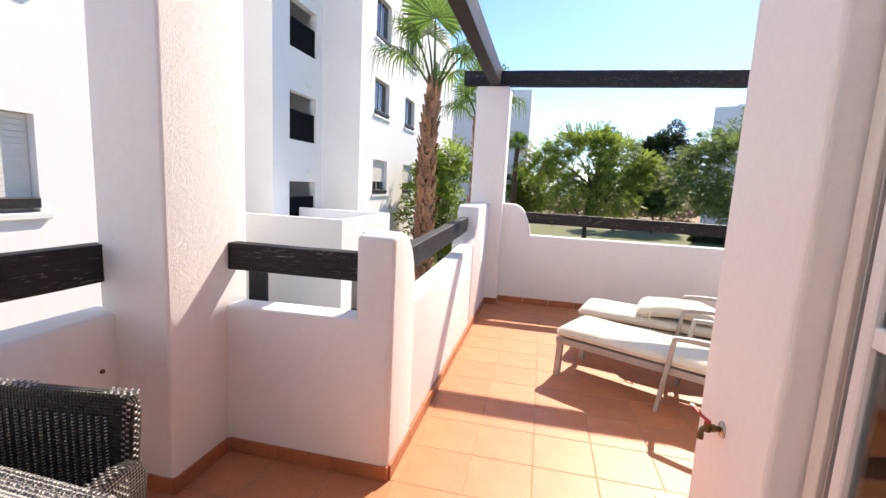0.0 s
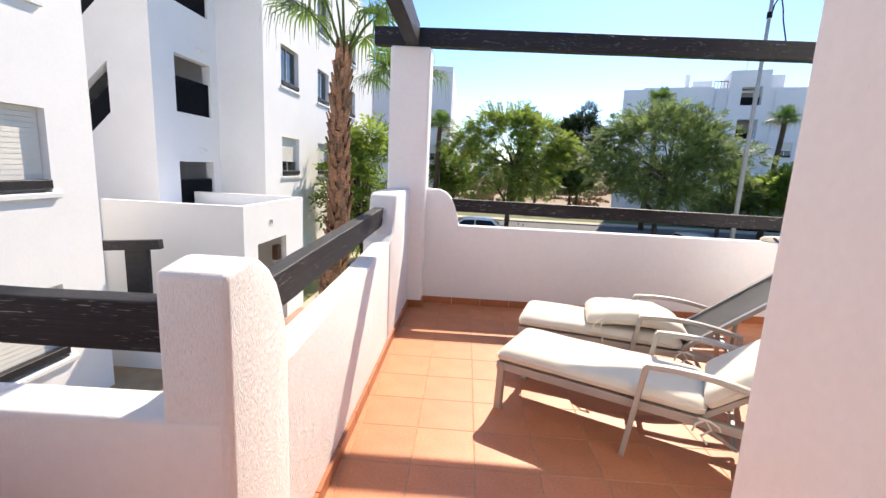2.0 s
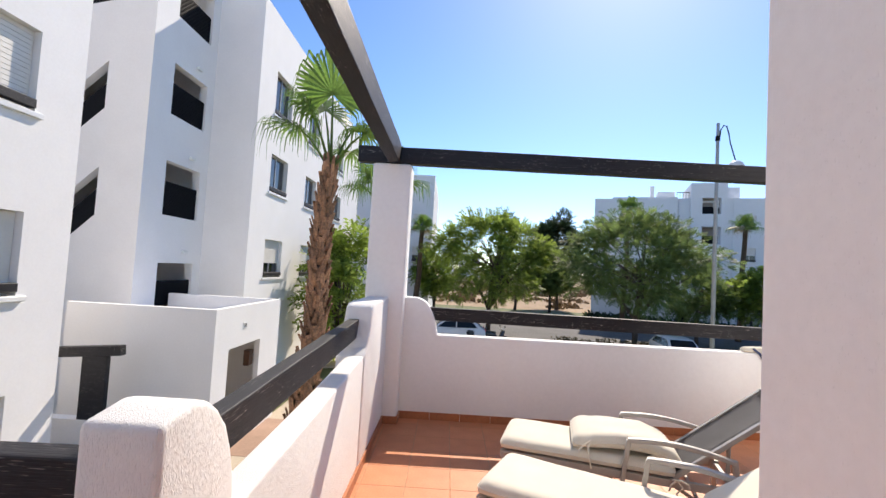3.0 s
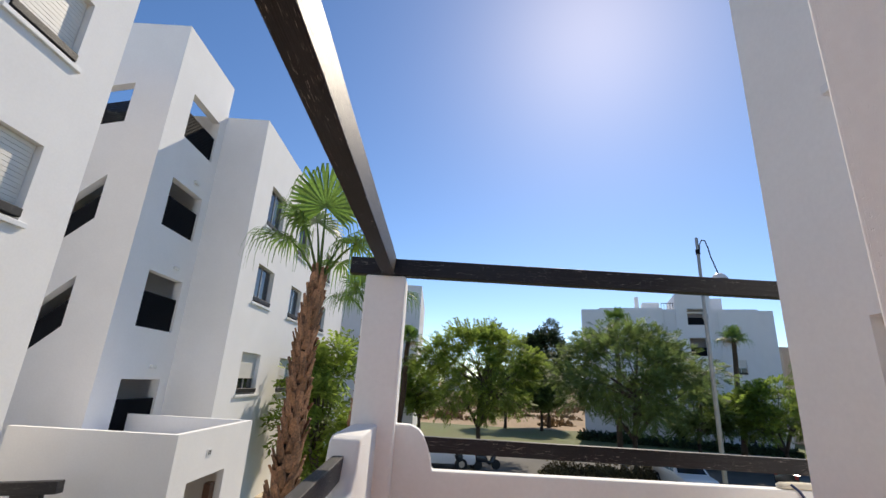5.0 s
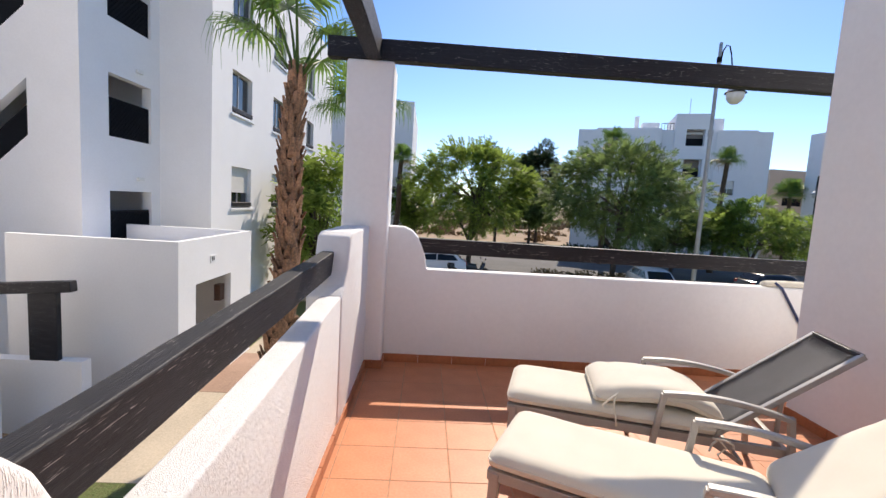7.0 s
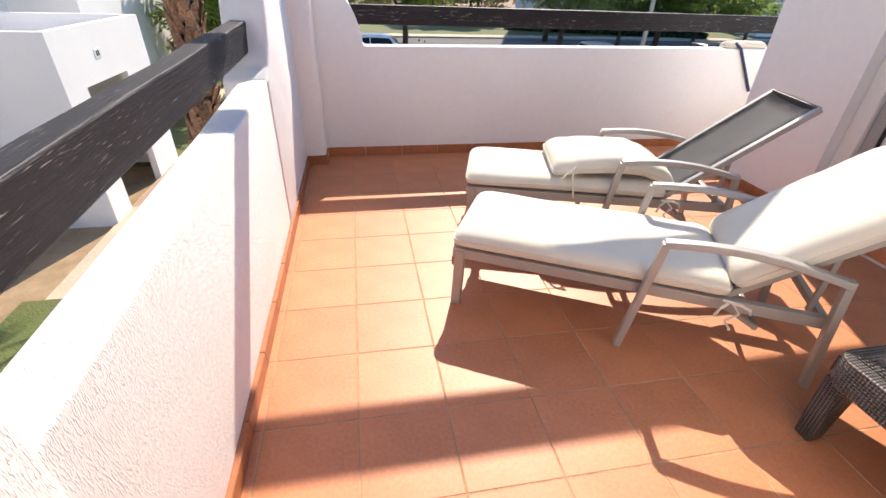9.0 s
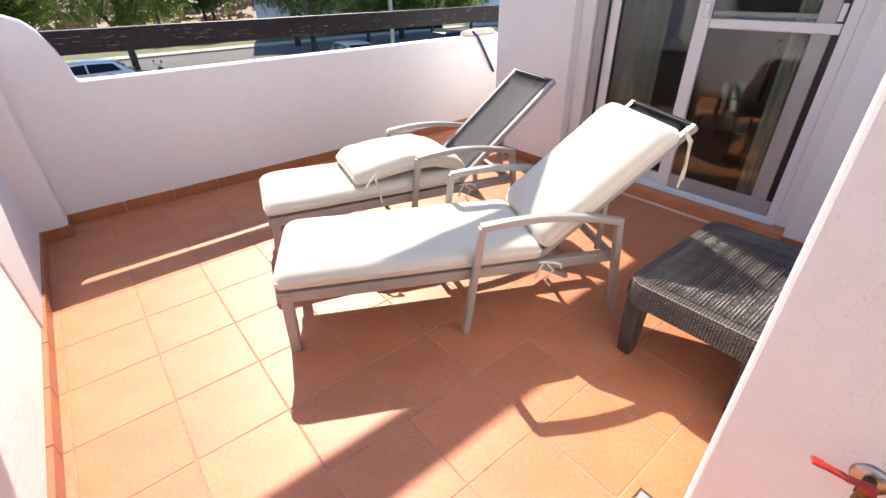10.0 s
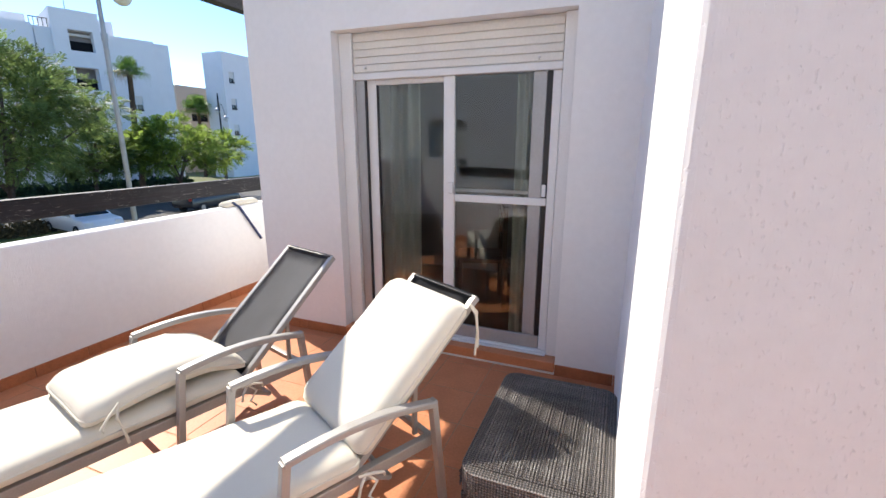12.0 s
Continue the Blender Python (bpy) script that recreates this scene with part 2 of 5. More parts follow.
M_GRASS = mat("lawn", (0.085, 0.125, 0.030), rough=0.9, var=0.3, scale=0.6, fine=24, bump=0.6, dist=0.05, tint=(0.12, 0.11, 0.04))
M_BLADE = mat("grass_blades", (0.10, 0.16, 0.03), rough=0.7, var=0.3, scale=1.5, fine=10, bump=0, island=0.35, trans=0.3)
M_PAVE = mat("beige_paving", (0.52, 0.435, 0.32), rough=0.9, var=0.12, scale=1.0, fine=30, bump=0.2)
M_PAVEPINK = mat("pinkish_paving", (0.42, 0.27, 0.19), rough=0.9, var=0.15, scale=1.0, fine=30, bump=0.2)
M_ASPHALT = mat("asphalt", (0.12, 0.115, 0.11), rough=0.9, var=0.2, scale=0.4, fine=60, bump=0.3)
M_KERB = mat("concrete_kerb", (0.42, 0.40, 0.37), rough=0.9, var=0.12, scale=2, fine=40)
M_CARWHITE = mat("white_car_paint", (0.75, 0.76, 0.77), rough=0.2, var=0.02, spec=0.6, bump=0)
M_CARDARK = mat("dark_car_paint", (0.03, 0.032, 0.036), rough=0.2, var=0.05, spec=0.6, bump=0)
M_CARGLASS = mat("car_window_glass", (0.02, 0.025, 0.03), rough=0.08, var=0.05, bump=0)
M_TYRE = mat("rubber", (0.02, 0.02, 0.02), rough=0.8, var=0.1)
M_STEEL = mat("galvanised_steel", (0.36, 0.36, 0.35), rough=0.45, metal=0.7, var=0.1, scale=4, fine=80)
M_OPAL = mat("opal_plastic", (0.75, 0.75, 0.72), rough=0.35, var=0.03)
M_CREAMWALL = stucco_mat("cream_render", (0.58, 0.50, 0.40), 0.3)


# ---- mesh helpers ----
def link_mesh(name, bm, material, smooth=False):
    me = bpy.data.meshes.new(name)
    bmesh.ops.recalc_face_normals(bm, faces=bm.faces)
    bm.to_mesh(me)
    bm.free()
    me.materials.append(material)
    if smooth:
        for p in me.polygons:
            p.use_smooth = True
    return new(name, me)


def part(name, bm, material, parent, label="", smooth=False):
    ob = link_mesh(name, bm, material, smooth)
    ob.parent = parent
    return tagged(ob, label)


def thing(name, at, label, category, group="", turn=0.0):
    ob = new(name)
    ob.empty_display_size = 0.1
    ob.matrix_world = pose(*at, 0, 0, turn)
    return tagged(ob, label, category, group)


def box(bm, x0, x1, y0, y1, z0, z1, bevel=0.0, seg=1):
    r = bmesh.ops.create_cube(bm, size=1, matrix=Matrix.Translation(((x0 + x1) / 2, (y0 + y1) / 2, (z0 + z1) / 2)) @ Matrix.Diagonal((abs(x1 - x0), abs(y1 - y0), abs(z1 - z0), 1)))
    if bevel:
        es = list({e for v in r["verts"] for e in v.link_edges})
        bmesh.ops.bevel(bm, geom=es, offset=bevel, segments=seg, profile=0.5, affect="EDGES")
    return bm


def bx(*a, **k):
    return box(bmesh.new(), *a, **k)


def bar(bm, a, b, w, h, bevel=0.004, up=(0, 0, 1)):
    """A rectangular bar from a to b, w wide and h high."""
    a, b = Vector(a), Vector(b)
    d = b - a
    z = d.normalized()
    x = Vector(up).cross(z)
    x = x.normalized() if x.length > 1e-4 else Vector((1, 0, 0))
    y = z.cross(x)
    m = Matrix((x, y, z)).transposed().to_4x4()
    m.translation = (a + b) / 2
    r = bmesh.ops.create_cube(bm, size=1, matrix=m @ Matrix.Diagonal((w, h, d.length, 1)))
    if bevel:
        bmesh.ops.bevel(bm, geom=list({e for v in r["verts"] for e in v.link_edges}), offset=bevel, segments=2, profile=0.5, affect="EDGES")
    return bm


def rod(bm, a, b, r0, r1=None, seg=10):
    a, b = Vector(a), Vector(b)
    d = b - a
    m = d.to_track_quat("Z", "Y").to_matrix().to_4x4()
    m.translation = (a + b) / 2
    bmesh.ops.create_cone(bm, cap_ends=True, segments=seg, radius1=r0, radius2=r0 if r1 is None else r1, depth=d.length, matrix=m)
    return bm


def tube(bm, pts, r, seg=8):
    """A round cord or pipe along points; r is one radius or one per point."""
    pts = [Vector(p) for p in pts]
    rs = r if isinstance(r, (list, tuple)) else [r] * len(pts)
    rings = []
    for i, p in enumerate(pts):
        d = (pts[min(i + 1, len(pts) - 1)] - pts[max(i - 1, 0)]).normalized()
        q = d.to_track_quat("Z", "Y")
        rings.append([bm.verts.new(p + q @ Vector((math.cos(2 * math.pi * k / seg) * rs[i], math.sin(2 * math.pi * k / seg) * rs[i], 0))) for k in range(seg)])
    for u, v in zip(rings, rings[1:]):
        for k in range(seg):
            bm.faces.new((u[k], u[(k + 1) % seg], v[(k + 1) % seg], v[k]))
    bm.faces.new(rings[0][::-1])
    bm.faces.new(rings[-1])
    return bm


def slab(pts, axis, lo, hi, bevel=0.02, seg=3):
    """A profile drawn out along an axis, with rounded edges. pts are the two other coordinates in the order x, y, z."""
    bm = bmesh.new()
    mk = {"x": lambda u, v, w: (w, u, v), "y": lambda u, v, w: (u, w, v), "z": lambda u, v, w: (u, v, w)}[axis]
    a = [bm.verts.new(mk(u, v, lo)) for u, v in pts]
    b = [bm.verts.new(mk(u, v, hi)) for u, v in pts]
    bm.faces.new(a[::-1])
    bm.faces.new(b)
    for i in range(len(pts)):
        j = (i + 1) % len(pts)
        bm.faces.new((a[i], a[j], b[j], b[i]))
    bmesh.ops.recalc_face_normals(bm, faces=bm.faces)
    if bevel:
        bmesh.ops.bevel(bm, geom=bm.edges[:], offset=bevel, segments=seg, profile=0.5, affect="EDGES", clamp_overlap=True)
    return bm


def pierced(bm, axis, at, thick, u0, u1, z0, z1, holes):
    """A wall standing across an axis ('x' or 'y') with its outer face at 'at' and its body on the side of thick's sign; holes are (u0, u1, z0, z1)."""
    us = sorted({u0, u1, *[h[0] for h in holes], *[h[1] for h in holes]})
    zs = sorted({z0, z1, *[h[2] for h in holes], *[h[3] for h in holes]})

    def full(i, j):
        if not (0 <= i < len(us) - 1 and 0 <= j < len(zs) - 1):
            return False
        cu, cz = (us[i] + us[i + 1]) / 2, (zs[j] + zs[j + 1]) / 2
        return not any(h[0] < cu < h[1] and h[2] < cz < h[3] for h in holes)

    def p(u, z, w):
        return bm.verts.new((w, u, z) if axis == "x" else (u, w, z))

    far = at + thick
    for i in range(len(us) - 1):
        for j in range(len(zs) - 1):
            if not full(i, j):
                continue
            a, b, c, d = us[i], us[i + 1], zs[j], zs[j + 1]
            for w in (at, far):
                bm.faces.new([p(a, c, w), p(b, c, w), p(b, d, w), p(a, d, w)])
            for di, dj, e in ((-1, 0, (a, c, a, d)), (1, 0, (b, c, b, d)), (0, -1, (a, c, b, c)), (0, 1, (a, d, b, d))):
                if not full(i + di, j + dj):
                    bm.faces.new([p(e[0], e[1], at), p(e[2], e[3], at), p(e[2], e[3], far), p(e[0], e[1], far)])
    bmesh.ops.remove_doubles(bm, verts=bm.verts[:], dist=1e-4)
    return bm


def structure(name, bm, material, label="", category="", smooth=False):
    return tagged(link_mesh(name, bm, material, smooth), label, category, kind="structure")


def cushion(bm, m, lx, ly, lz, nx=14, ny=8, puff=0.25, edge=0.018, wave=0.004, seed=0.0):
    """A stuffed pad lx by ly by lz, with rounded rims, a welt line and uneven filling."""
    def top(u, v):
        e = min(1.0, min(u, 1 - u) * lx / 0.06) * min(1.0, min(v, 1 - v) * ly / 0.06)
        lump = noise.noise(Vector((u * lx * 5 + seed, v * ly * 5, seed))) + 0.5 * noise.noise(Vector((u * lx * 14, v * ly * 14 + seed, seed)))
        return lz * (1 - (puff + 0.22) * (1 - math.sqrt(max(0, 1 - (1 - e) ** 2)))) + wave * 1.3 * lump
    grids = []
    for side in (1, 0):
        g = []
        for i in range(nx + 1):
            row = []
            for j in range(ny + 1):
                u, v = i / nx, j / ny
                u = 0.5 - 0.5 * math.cos(math.pi * u) if nx > 6 else u
                v = 0.5 - 0.5 * math.cos(math.pi * v)
                z = top(u, v) if side else lz * 0.2 * (1 - min(1, min(u, 1 - u) * lx / 0.04) * min(1, min(v, 1 - v) * ly / 0.04))
                x, y = u * lx, v * ly
                cx, cy = min(max(x, 0.045), lx - 0.045), min(max(y, 0.045), ly - 0.045)
                off = Vector((x - cx, y - cy))
                if off.x and off.y:
                    off *= max(abs(off.x), abs(off.y)) / off.length
                row.append(bm.verts.new(m @ Vector((cx + off.x, cy + off.y, z))))
            g.append(row)
        grids.append(g)
        for i in range(nx):
            for j in range(ny):
                q = (g[i][j], g[i + 1][j], g[i + 1][j + 1], g[i][j + 1])
                bm.faces.new(q if side else q[::-1])
    t, b = grids
    rim_t = [t[i][0] for i in range(nx + 1)] + [t[nx][j] for j in range(1, ny + 1)] + [t[i][ny] for i in range(nx - 1, -1, -1)] + [t[0][j] for j in range(ny - 1, 0, -1)]
    rim_b = [b[i][0] for i in range(nx + 1)] + [b[nx][j] for j in range(1, ny + 1)] + [b[i][ny] for i in range(nx - 1, -1, -1)] + [b[0][j] for j in range(ny - 1, 0, -1)]
    for k in range(len(rim_t)):
        l = (k + 1) % len(rim_t)
        bm.faces.new((rim_b[k], rim_b[l], rim_t[l], rim_t[k]))
    return [v.co.copy() for v in rim_t]


# ---- terrace: walls, pillars, roof ----
FLOOR_Y, FAR, WEST, TAP, EAST, CORNER, END = -1.9, 5.59, -0.570, 0.848, 2.865, 1.997, 4.785

bm = bx(-1.9, 4.5, FLOOR_Y, 1.96, -0.25, -0.0014)
box(bm, -0.69, 4.5, 1.96, 5.75, -0.25, -0.0014)
structure("floor", bm, M_GROUT, "terrace floor bed of sandy grout under terracotta tiles", "floor")

# west parapet: low end post, low middle, raised far end
prof = [(2.05, -0.25), (4.50, -0.25), (4.50, 0.905), (4.05, 0.898), (3.4, 0.864), (2.9, 0.846), (2.05, 0.822)]
structure("wall_west", slab(prof, "x", -0.70, WEST, 0.012), M_ROUGHCAST, "low white rendered terrace parapet", "parapet wall", True)
prof = [(1.80, -0.25), (2.185, -0.25), (2.180, 0.86), (2.165, 0.96), (2.137, 1.05), (2.10, 1.125), (2.05, 1.180), (1.995, 1.218), (1.93, 1.236), (1.80, 1.215)]
structure("wall_west_end", slab(prof, "x", -0.752, -0.562, 0.02), M_ROUGHCAST, "white rendered end post with a rounded shoulder", "parapet post", True)
prof = [(4.22, -0.25), (5.50, -0.25), (5.50, 1.28), (4.54, 1.28), (4.47, 1.255), (4.43, 1.16), (4.385, 1.04), (4.32, 0.95), (4.22, 0.90)]
structure("wall_west_far", slab(prof, "x", -0.785, -0.562, 0.018), M_ROUGHCAST, "raised white parapet end beside the column", "parapet post", True)
# far parapet, curving down from the column
prof = [(-0.60, -0.25), (4.45, -0.25), (4.45, 0.905), (-0.045, 0.893), (-0.06, 0.99), (-0.09, 1.09), (-0.135, 1.185), (-0.19, 1.245), (-0.27, 1.28), (-0.60, 1.285)]
structure("wall_north", slab(prof, "y", FAR, FAR + 0.16, 0.02), M_STUCCO, "white rendered terrace parapet curving up to the column", "parapet wall", True)
# short parapet between big pillar and end post
prof = [(-1.50, -0.25), (-0.585, -0.25), (-0.585, 0.815), (-1.50, 0.80)]
structure("wall_north_low", slab(prof, "y", 1.797, 1.955, 0.018), M_STUCCO, "short low white parapet below a dark rail", "parapet wall", True)
prof = [(FLOOR_Y, -0.25), (1.50, -0.25), (1.50, 0.83), (FLOOR_Y, 0.83)]
structure("wall_west_low", slab(prof, "x", -1.92, -1.74, 0.02), M_STUCCO, "low white parapet beside the dining place", "parapet wall", True)

tagged(link_mesh("pillar", slab([(-1.82, 1.435), (-1.460, 1.435), (-1.460, 1.965), (-1.82, 1.965)], "z", -0.25, 2.9, 0.016), M_PILLAR, True), "thick white roughcast pillar holding the roof slab", "pillar")
tagged(link_mesh("column", slab([(-0.812, 5.393), (-0.410, 5.393), (-0.410, 5.76), (-0.812, 5.76)], "z", -0.25, 2.682, 0.025), M_STUCCO, True), "square white rendered column at the parapet corner", "column")

# house: tap wall, door wall, upper storeys
bm = bmesh.new()
box(bm, TAP, EAST + 0.3, 1.40, CORNER, -0.25, 2.75, 0.026, 4)
structure("wall_tap", bm, M_STUCCO, "white roughcast house wall with a garden tap", "wall")
DY0, DY1, DTOP = 2.378, 4.03, 2.278
bm = pierced(bmesh.new(), "x", EAST, 0.28, CORNER - 0.1, END, -0.25, 9.3, [(DY0, DY1, 0.02, DTOP), (2.64, 3.84, 4.06, 5.34)])
structure("wall_east", bm, M_STUCCO, "white rendered house wall around the sliding door", "wall")
bm = pierced(bmesh.new(), "y", END, -0.25, EAST + 0.28, 5.2, -0.25, 9.3, [])
structure("wall_east_return", bm, M_STUCCO, "white house wall turning the corner", "wall")
# out of view and assumed; kept low so more skylight reaches the terrace
bm = bx(TAP, 5.2, -6.0, CORNER - 0.003, 2.75, 3.35)
structure("wall_upper", bm, M_STUCCO, "unseen white block over the living room, kept low for skylight", "wall")
bm = bx(EAST + 0.28, 5.2, CORNER, END - 0.25, 2.75, 9.3)
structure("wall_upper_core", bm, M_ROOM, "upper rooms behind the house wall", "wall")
bm = pierced(bmesh.new(), "x", TAP + 0.20, 0.2, FLOOR_Y - 0.2, 1.40, -0.25, 2.75, [(-1.1, 1.385, 0.03, 2.2)])
structure("wall_living", bm, M_STUCCO, "house wall around the living room door", "wall")
# added out of view: sunlit wall bounces warm fill, slab is shortened for it
structure("wall_south", bx(-1.92, TAP + 0.3, FLOOR_Y - 0.2, FLOOR_Y, -0.25, 2.75), M_STUCCO, "unseen white wall added to bounce sunlight into the terrace", "wall")
structure("ceiling", bx(-1.92, TAP + 0.25, FLOOR_Y - 0.2, -0.7, 2.62, 2.9), M_STUCCO, "unseen white slab cut back so sun reaches the south wall", "ceiling")
structure("wall_terrace_end", bx(4.45, 4.6, END, 5.76, -0.25, 0.92), M_STUCCO, "white parapet closing the terrace end", "parapet wall")
bm = bx(-1.9, 5.2, FLOOR_Y - 0.2, 1.96, -2.95, -0.252)
box(bm, -0.775, 5.2, 1.96, 5.74, -2.95, -0.252)
structure("wall_base", bm, M_SMOOTH, "white storey below the terrace", "wall")


# ---- rails and pergola beams ----
def timber(name, a, b, w, h, label, category):
    """A beam built along its own x axis, so that the grain runs with it."""
    a, b = Vector(a), Vector(b)
    ln = (b - a).length
    bm = bx(0, ln, -w / 2, w / 2, -h / 2, h / 2)
    bmesh.ops.subdivide_edges(bm, edges=[e for e in bm.edges if e.calc_length() > ln * 0.9], cuts=14)
    for v in bm.verts:
        v.co.y += 0.004 * noise.noise(v.co * 3.1)
        v.co.z += 0.004 * noise.noise(v.co * 2.7 + Vector((7, 0, 0)))
    bmesh.ops.bevel(bm, geom=[e for e in bm.edges if e.is_manifold and e.calc_face_angle(0) > 1.2], offset=0.006, segments=2, profile=0.5, affect="EDGES")
    ob = link_mesh(name, bm, M_WOOD)
    ob.matrix_world = Matrix.Translation(a) @ (b - a).to_track_quat("X", "Z").to_matrix().to_4x4()
    return tagged(ob, label, category)


timber("pergola_beam", (-0.975, 5.447, 2.769), (4.6, 5.447, 2.769), 0.11, 0.172, "dark-stained pergola beam resting on the white column", "beam")
timber("pergola_beam", (-0.590, -0.99, 2.782), (-0.590, 5.390, 2.782), 0.125, 0.198, "weathered dark pergola beam running back to the roof", "beam")
timber("parapet_rail", (-0.150, FAR + 0.08, 1.114), (4.45, FAR + 0.08, 1.094), 0.07, 0.14, "dark-stained timber rail above the white parapet", "rail")
timber("parapet_rail", (-0.703, 2.03, 1.008), (-0.703, 4.47, 1.084), 0.08, 0.145, "weathered dark timber rail with pale cracks", "rail")
timber("parapet_rail", (-1.50, 1.855, 1.055), (-0.70, 1.855, 1.060), 0.08, 0.138, "dark timber rail between pillar and end post", "rail")
timber("parapet_rail", (-1.83, FLOOR_Y, 1.05), (-1.83, 1.47, 1.05), 0.08, 0.17, "dark timber rail beside the dining place", "rail")


# ---- sliding doors ----
def sliding_door():
    d = tagged(new("door_1"), "white sliding glass door below a drawn-up cream roller shutter", "sliding door", kind="structure")
    x = 2.98
    a, b, top = 2.455, 3.925, 2.008
    bm = bmesh.new()
    for y0, y1 in ((DY0 + 0.002, a), (b, DY1 - 0.002)):
        box(bm, x - 0.03, x + 0.09, y0, y1, 0.092, DTOP - 0.002, 0.004)
    box(bm, x - 0.02, x + 0.09, a, b, 0.075, 0.115, 0.004)
    box(bm, x - 0.02, x + 0.09, a, b, top - 0.045, top, 0.004)
    part("door_frame", bm, M_PVC, d)
    # shutter curtain hanging above the door
    sh = part("shutter", bx(x + 0.0, x + 0.06, a, b, top, DTOP - 0.003, 0.003), M_SHUTTER, d, "cream roller shutter drawn up")
    for k in range(5):
        part("slat", bx(x - 0.014, x + 0.002, a + 0.003, b - 0.003, top + 0.006 + k * 0.05, top + 0.053 + k * 0.05, 0.006, 2), M_SHUTTER, sh)
    for y in (2.60, 3.82):
        part("shutter_stop", tube(bmesh.new(), [(x - 0.014, y, top + 0.03), (x - 0.04, y, top + 0.03)], 0.008), M_PVC, sh)
    # fixed outer sash profiles
    part("side_profile", bx(x + 0.0, x + 0.03, 3.848, 3.920, 0.116, top - 0.046, 0.004), M_GREYALU, d, "grey aluminium profile")
    part("gasket", bx(x + 0.004, x + 0.03, 3.840, 3.847, 0.116, top - 0.046), M_BLACK, d, "black rubber seal")
    # leaf behind
    leaf = part("door_leaf", bmesh.new(), M_PVC, d)
    bm = bmesh.new()
    box(bm, x + 0.03, x + 0.06, 3.768, 3.842, 0.116, top - 0.046, 0.004)
    box(bm, x + 0.03, x + 0.06, 3.236, 3.768, 0.116, 0.18, 0.004)
    box(bm, x + 0.03, x + 0.06, 3.236, 3.768, top - 0.08, top - 0.046, 0.004)
    part("stile", bm, M_PVC, leaf)
    part("gasket", bx(x + 0.034, x + 0.056, 3.758, 3.767, 0.18, top - 0.08), M_BLACK, leaf, "black rubber seal")
    p = part("pane", bx(x + 0.042, x + 0.048, 3.15, 3.758, 0.10, top - 0.06), M_GLASS, leaf)
    p.visible_shadow = False
    # leaf in front, with a middle bar
    leaf = part("door_leaf", bmesh.new(), M_PVC, d)
    part("stile", bx(x - 0.005, x + 0.028, 3.150, 3.232, 0.116, top - 0.046, 0.004), M_PVC, leaf)
    part("middle_bar", bx(x - 0.008, x + 0.026, 2.515, 3.148, 1.130, 1.180, 0.004), M_PVC, leaf)
    part("bottom_bar", bx(x - 0.004, x + 0.024, 2.515, 3.148, 0.116, 0.21, 0.004), M_GREYALU, leaf)
    part("stile", bx(x - 0.002, x + 0.022, 2.548, 2.632, 0.212, top - 0.046, 0.004), M_GREYALU, leaf, "grey door stile")
    part("gasket", bx(x + 0.0, x + 0.02, 2.513, 2.546, 0.212, top - 0.046), M_BLACK, leaf, "black rubber seal")
    part("stile", bx(x - 0.012, x + 0.030, a + 0.003, 2.511, 0.116, top - 0.046, 0.004), M_PVC, leaf)
    part("latch", bx(x - 0.03, x - 0.006, 3.155, 3.19, 1.185, 1.265, 0.005), M_PVC, leaf)
    part("inner_bar", bx(x + 0.012, x + 0.024, 2.632, 3.148, 1.196, 1.222, 0.003), M_GREYALU, leaf, "grey screen bar")
    part("pull", bx(x - 0.02, x - 0.004, 2.520, 2.545, 1.19, 1.27, 0.004), M_PVC, leaf)
    part("threshold", bx(x - 0.055, x - 0.021, a, b, 0.0905, 0.104, 0.003), M_PVC, d, "white door threshold")
    p = part("pane", bx(x + 0.006, x + 0.012, 2.632, 3.150, 0.17, top - 0.05), M_GLASS, leaf)
    p.visible_shadow = False
    part("sill", bx(EAST - 0.012, x + 0.1, DY0 + 0.002, DY1 - 0.002, 0.021, 0.090, 0.006, 2), M_TILE, d, "terracotta tile sill")


sliding_door()


def living_door():
    d = tagged(new("door_2"), "white-framed sliding door of the living room with brown curtain behind", "sliding door", kind="structure")
    x = 0.945
    part("door_frame", bx(x, x + 0.1, 1.327, 1.384, 0.03, 2.2, 0.004), M_SHUTTER, d, "cream door frame")
    part("gasket", bx(x + 0.02, x + 0.09, 1.303, 1.326, 0.03, 2.2), M_POCKET, d, "black rubber seal")
    part("seal_edge", bx(x + 0.004, x + 0.06, 1.297, 1.302, 0.05, 2.2, 0.002), M_GREYALU, d, "grey aluminium edge")
    part("track", bx(x + 0.03, x + 0.07, 1.286, 1.296, 0.05, 2.2), M_BROWN, d, "brown slide track")
    part("stile", bx(x + 0.006, x + 0.055, 1.240, 1.285, 0.05, 2.2, 0.005), M_PVC, d)
    part("middle_bar", bx(x + 0.01, x + 0.05, -1.05, 1.239, 1.10, 1.16, 0.004), M_PVC, d)
    part("bottom_bar", bx(x + 0.01, x + 0.05, -1.05, 1.239, 0.03, 0.12, 0.004), M_PVC, d)
    p = part("pane", bx(x + 0.027, x + 0.033, -1.08, 1.242, 0.1, 2.19), M_GLASS, d)
    p.visible_shadow = False


living_door()


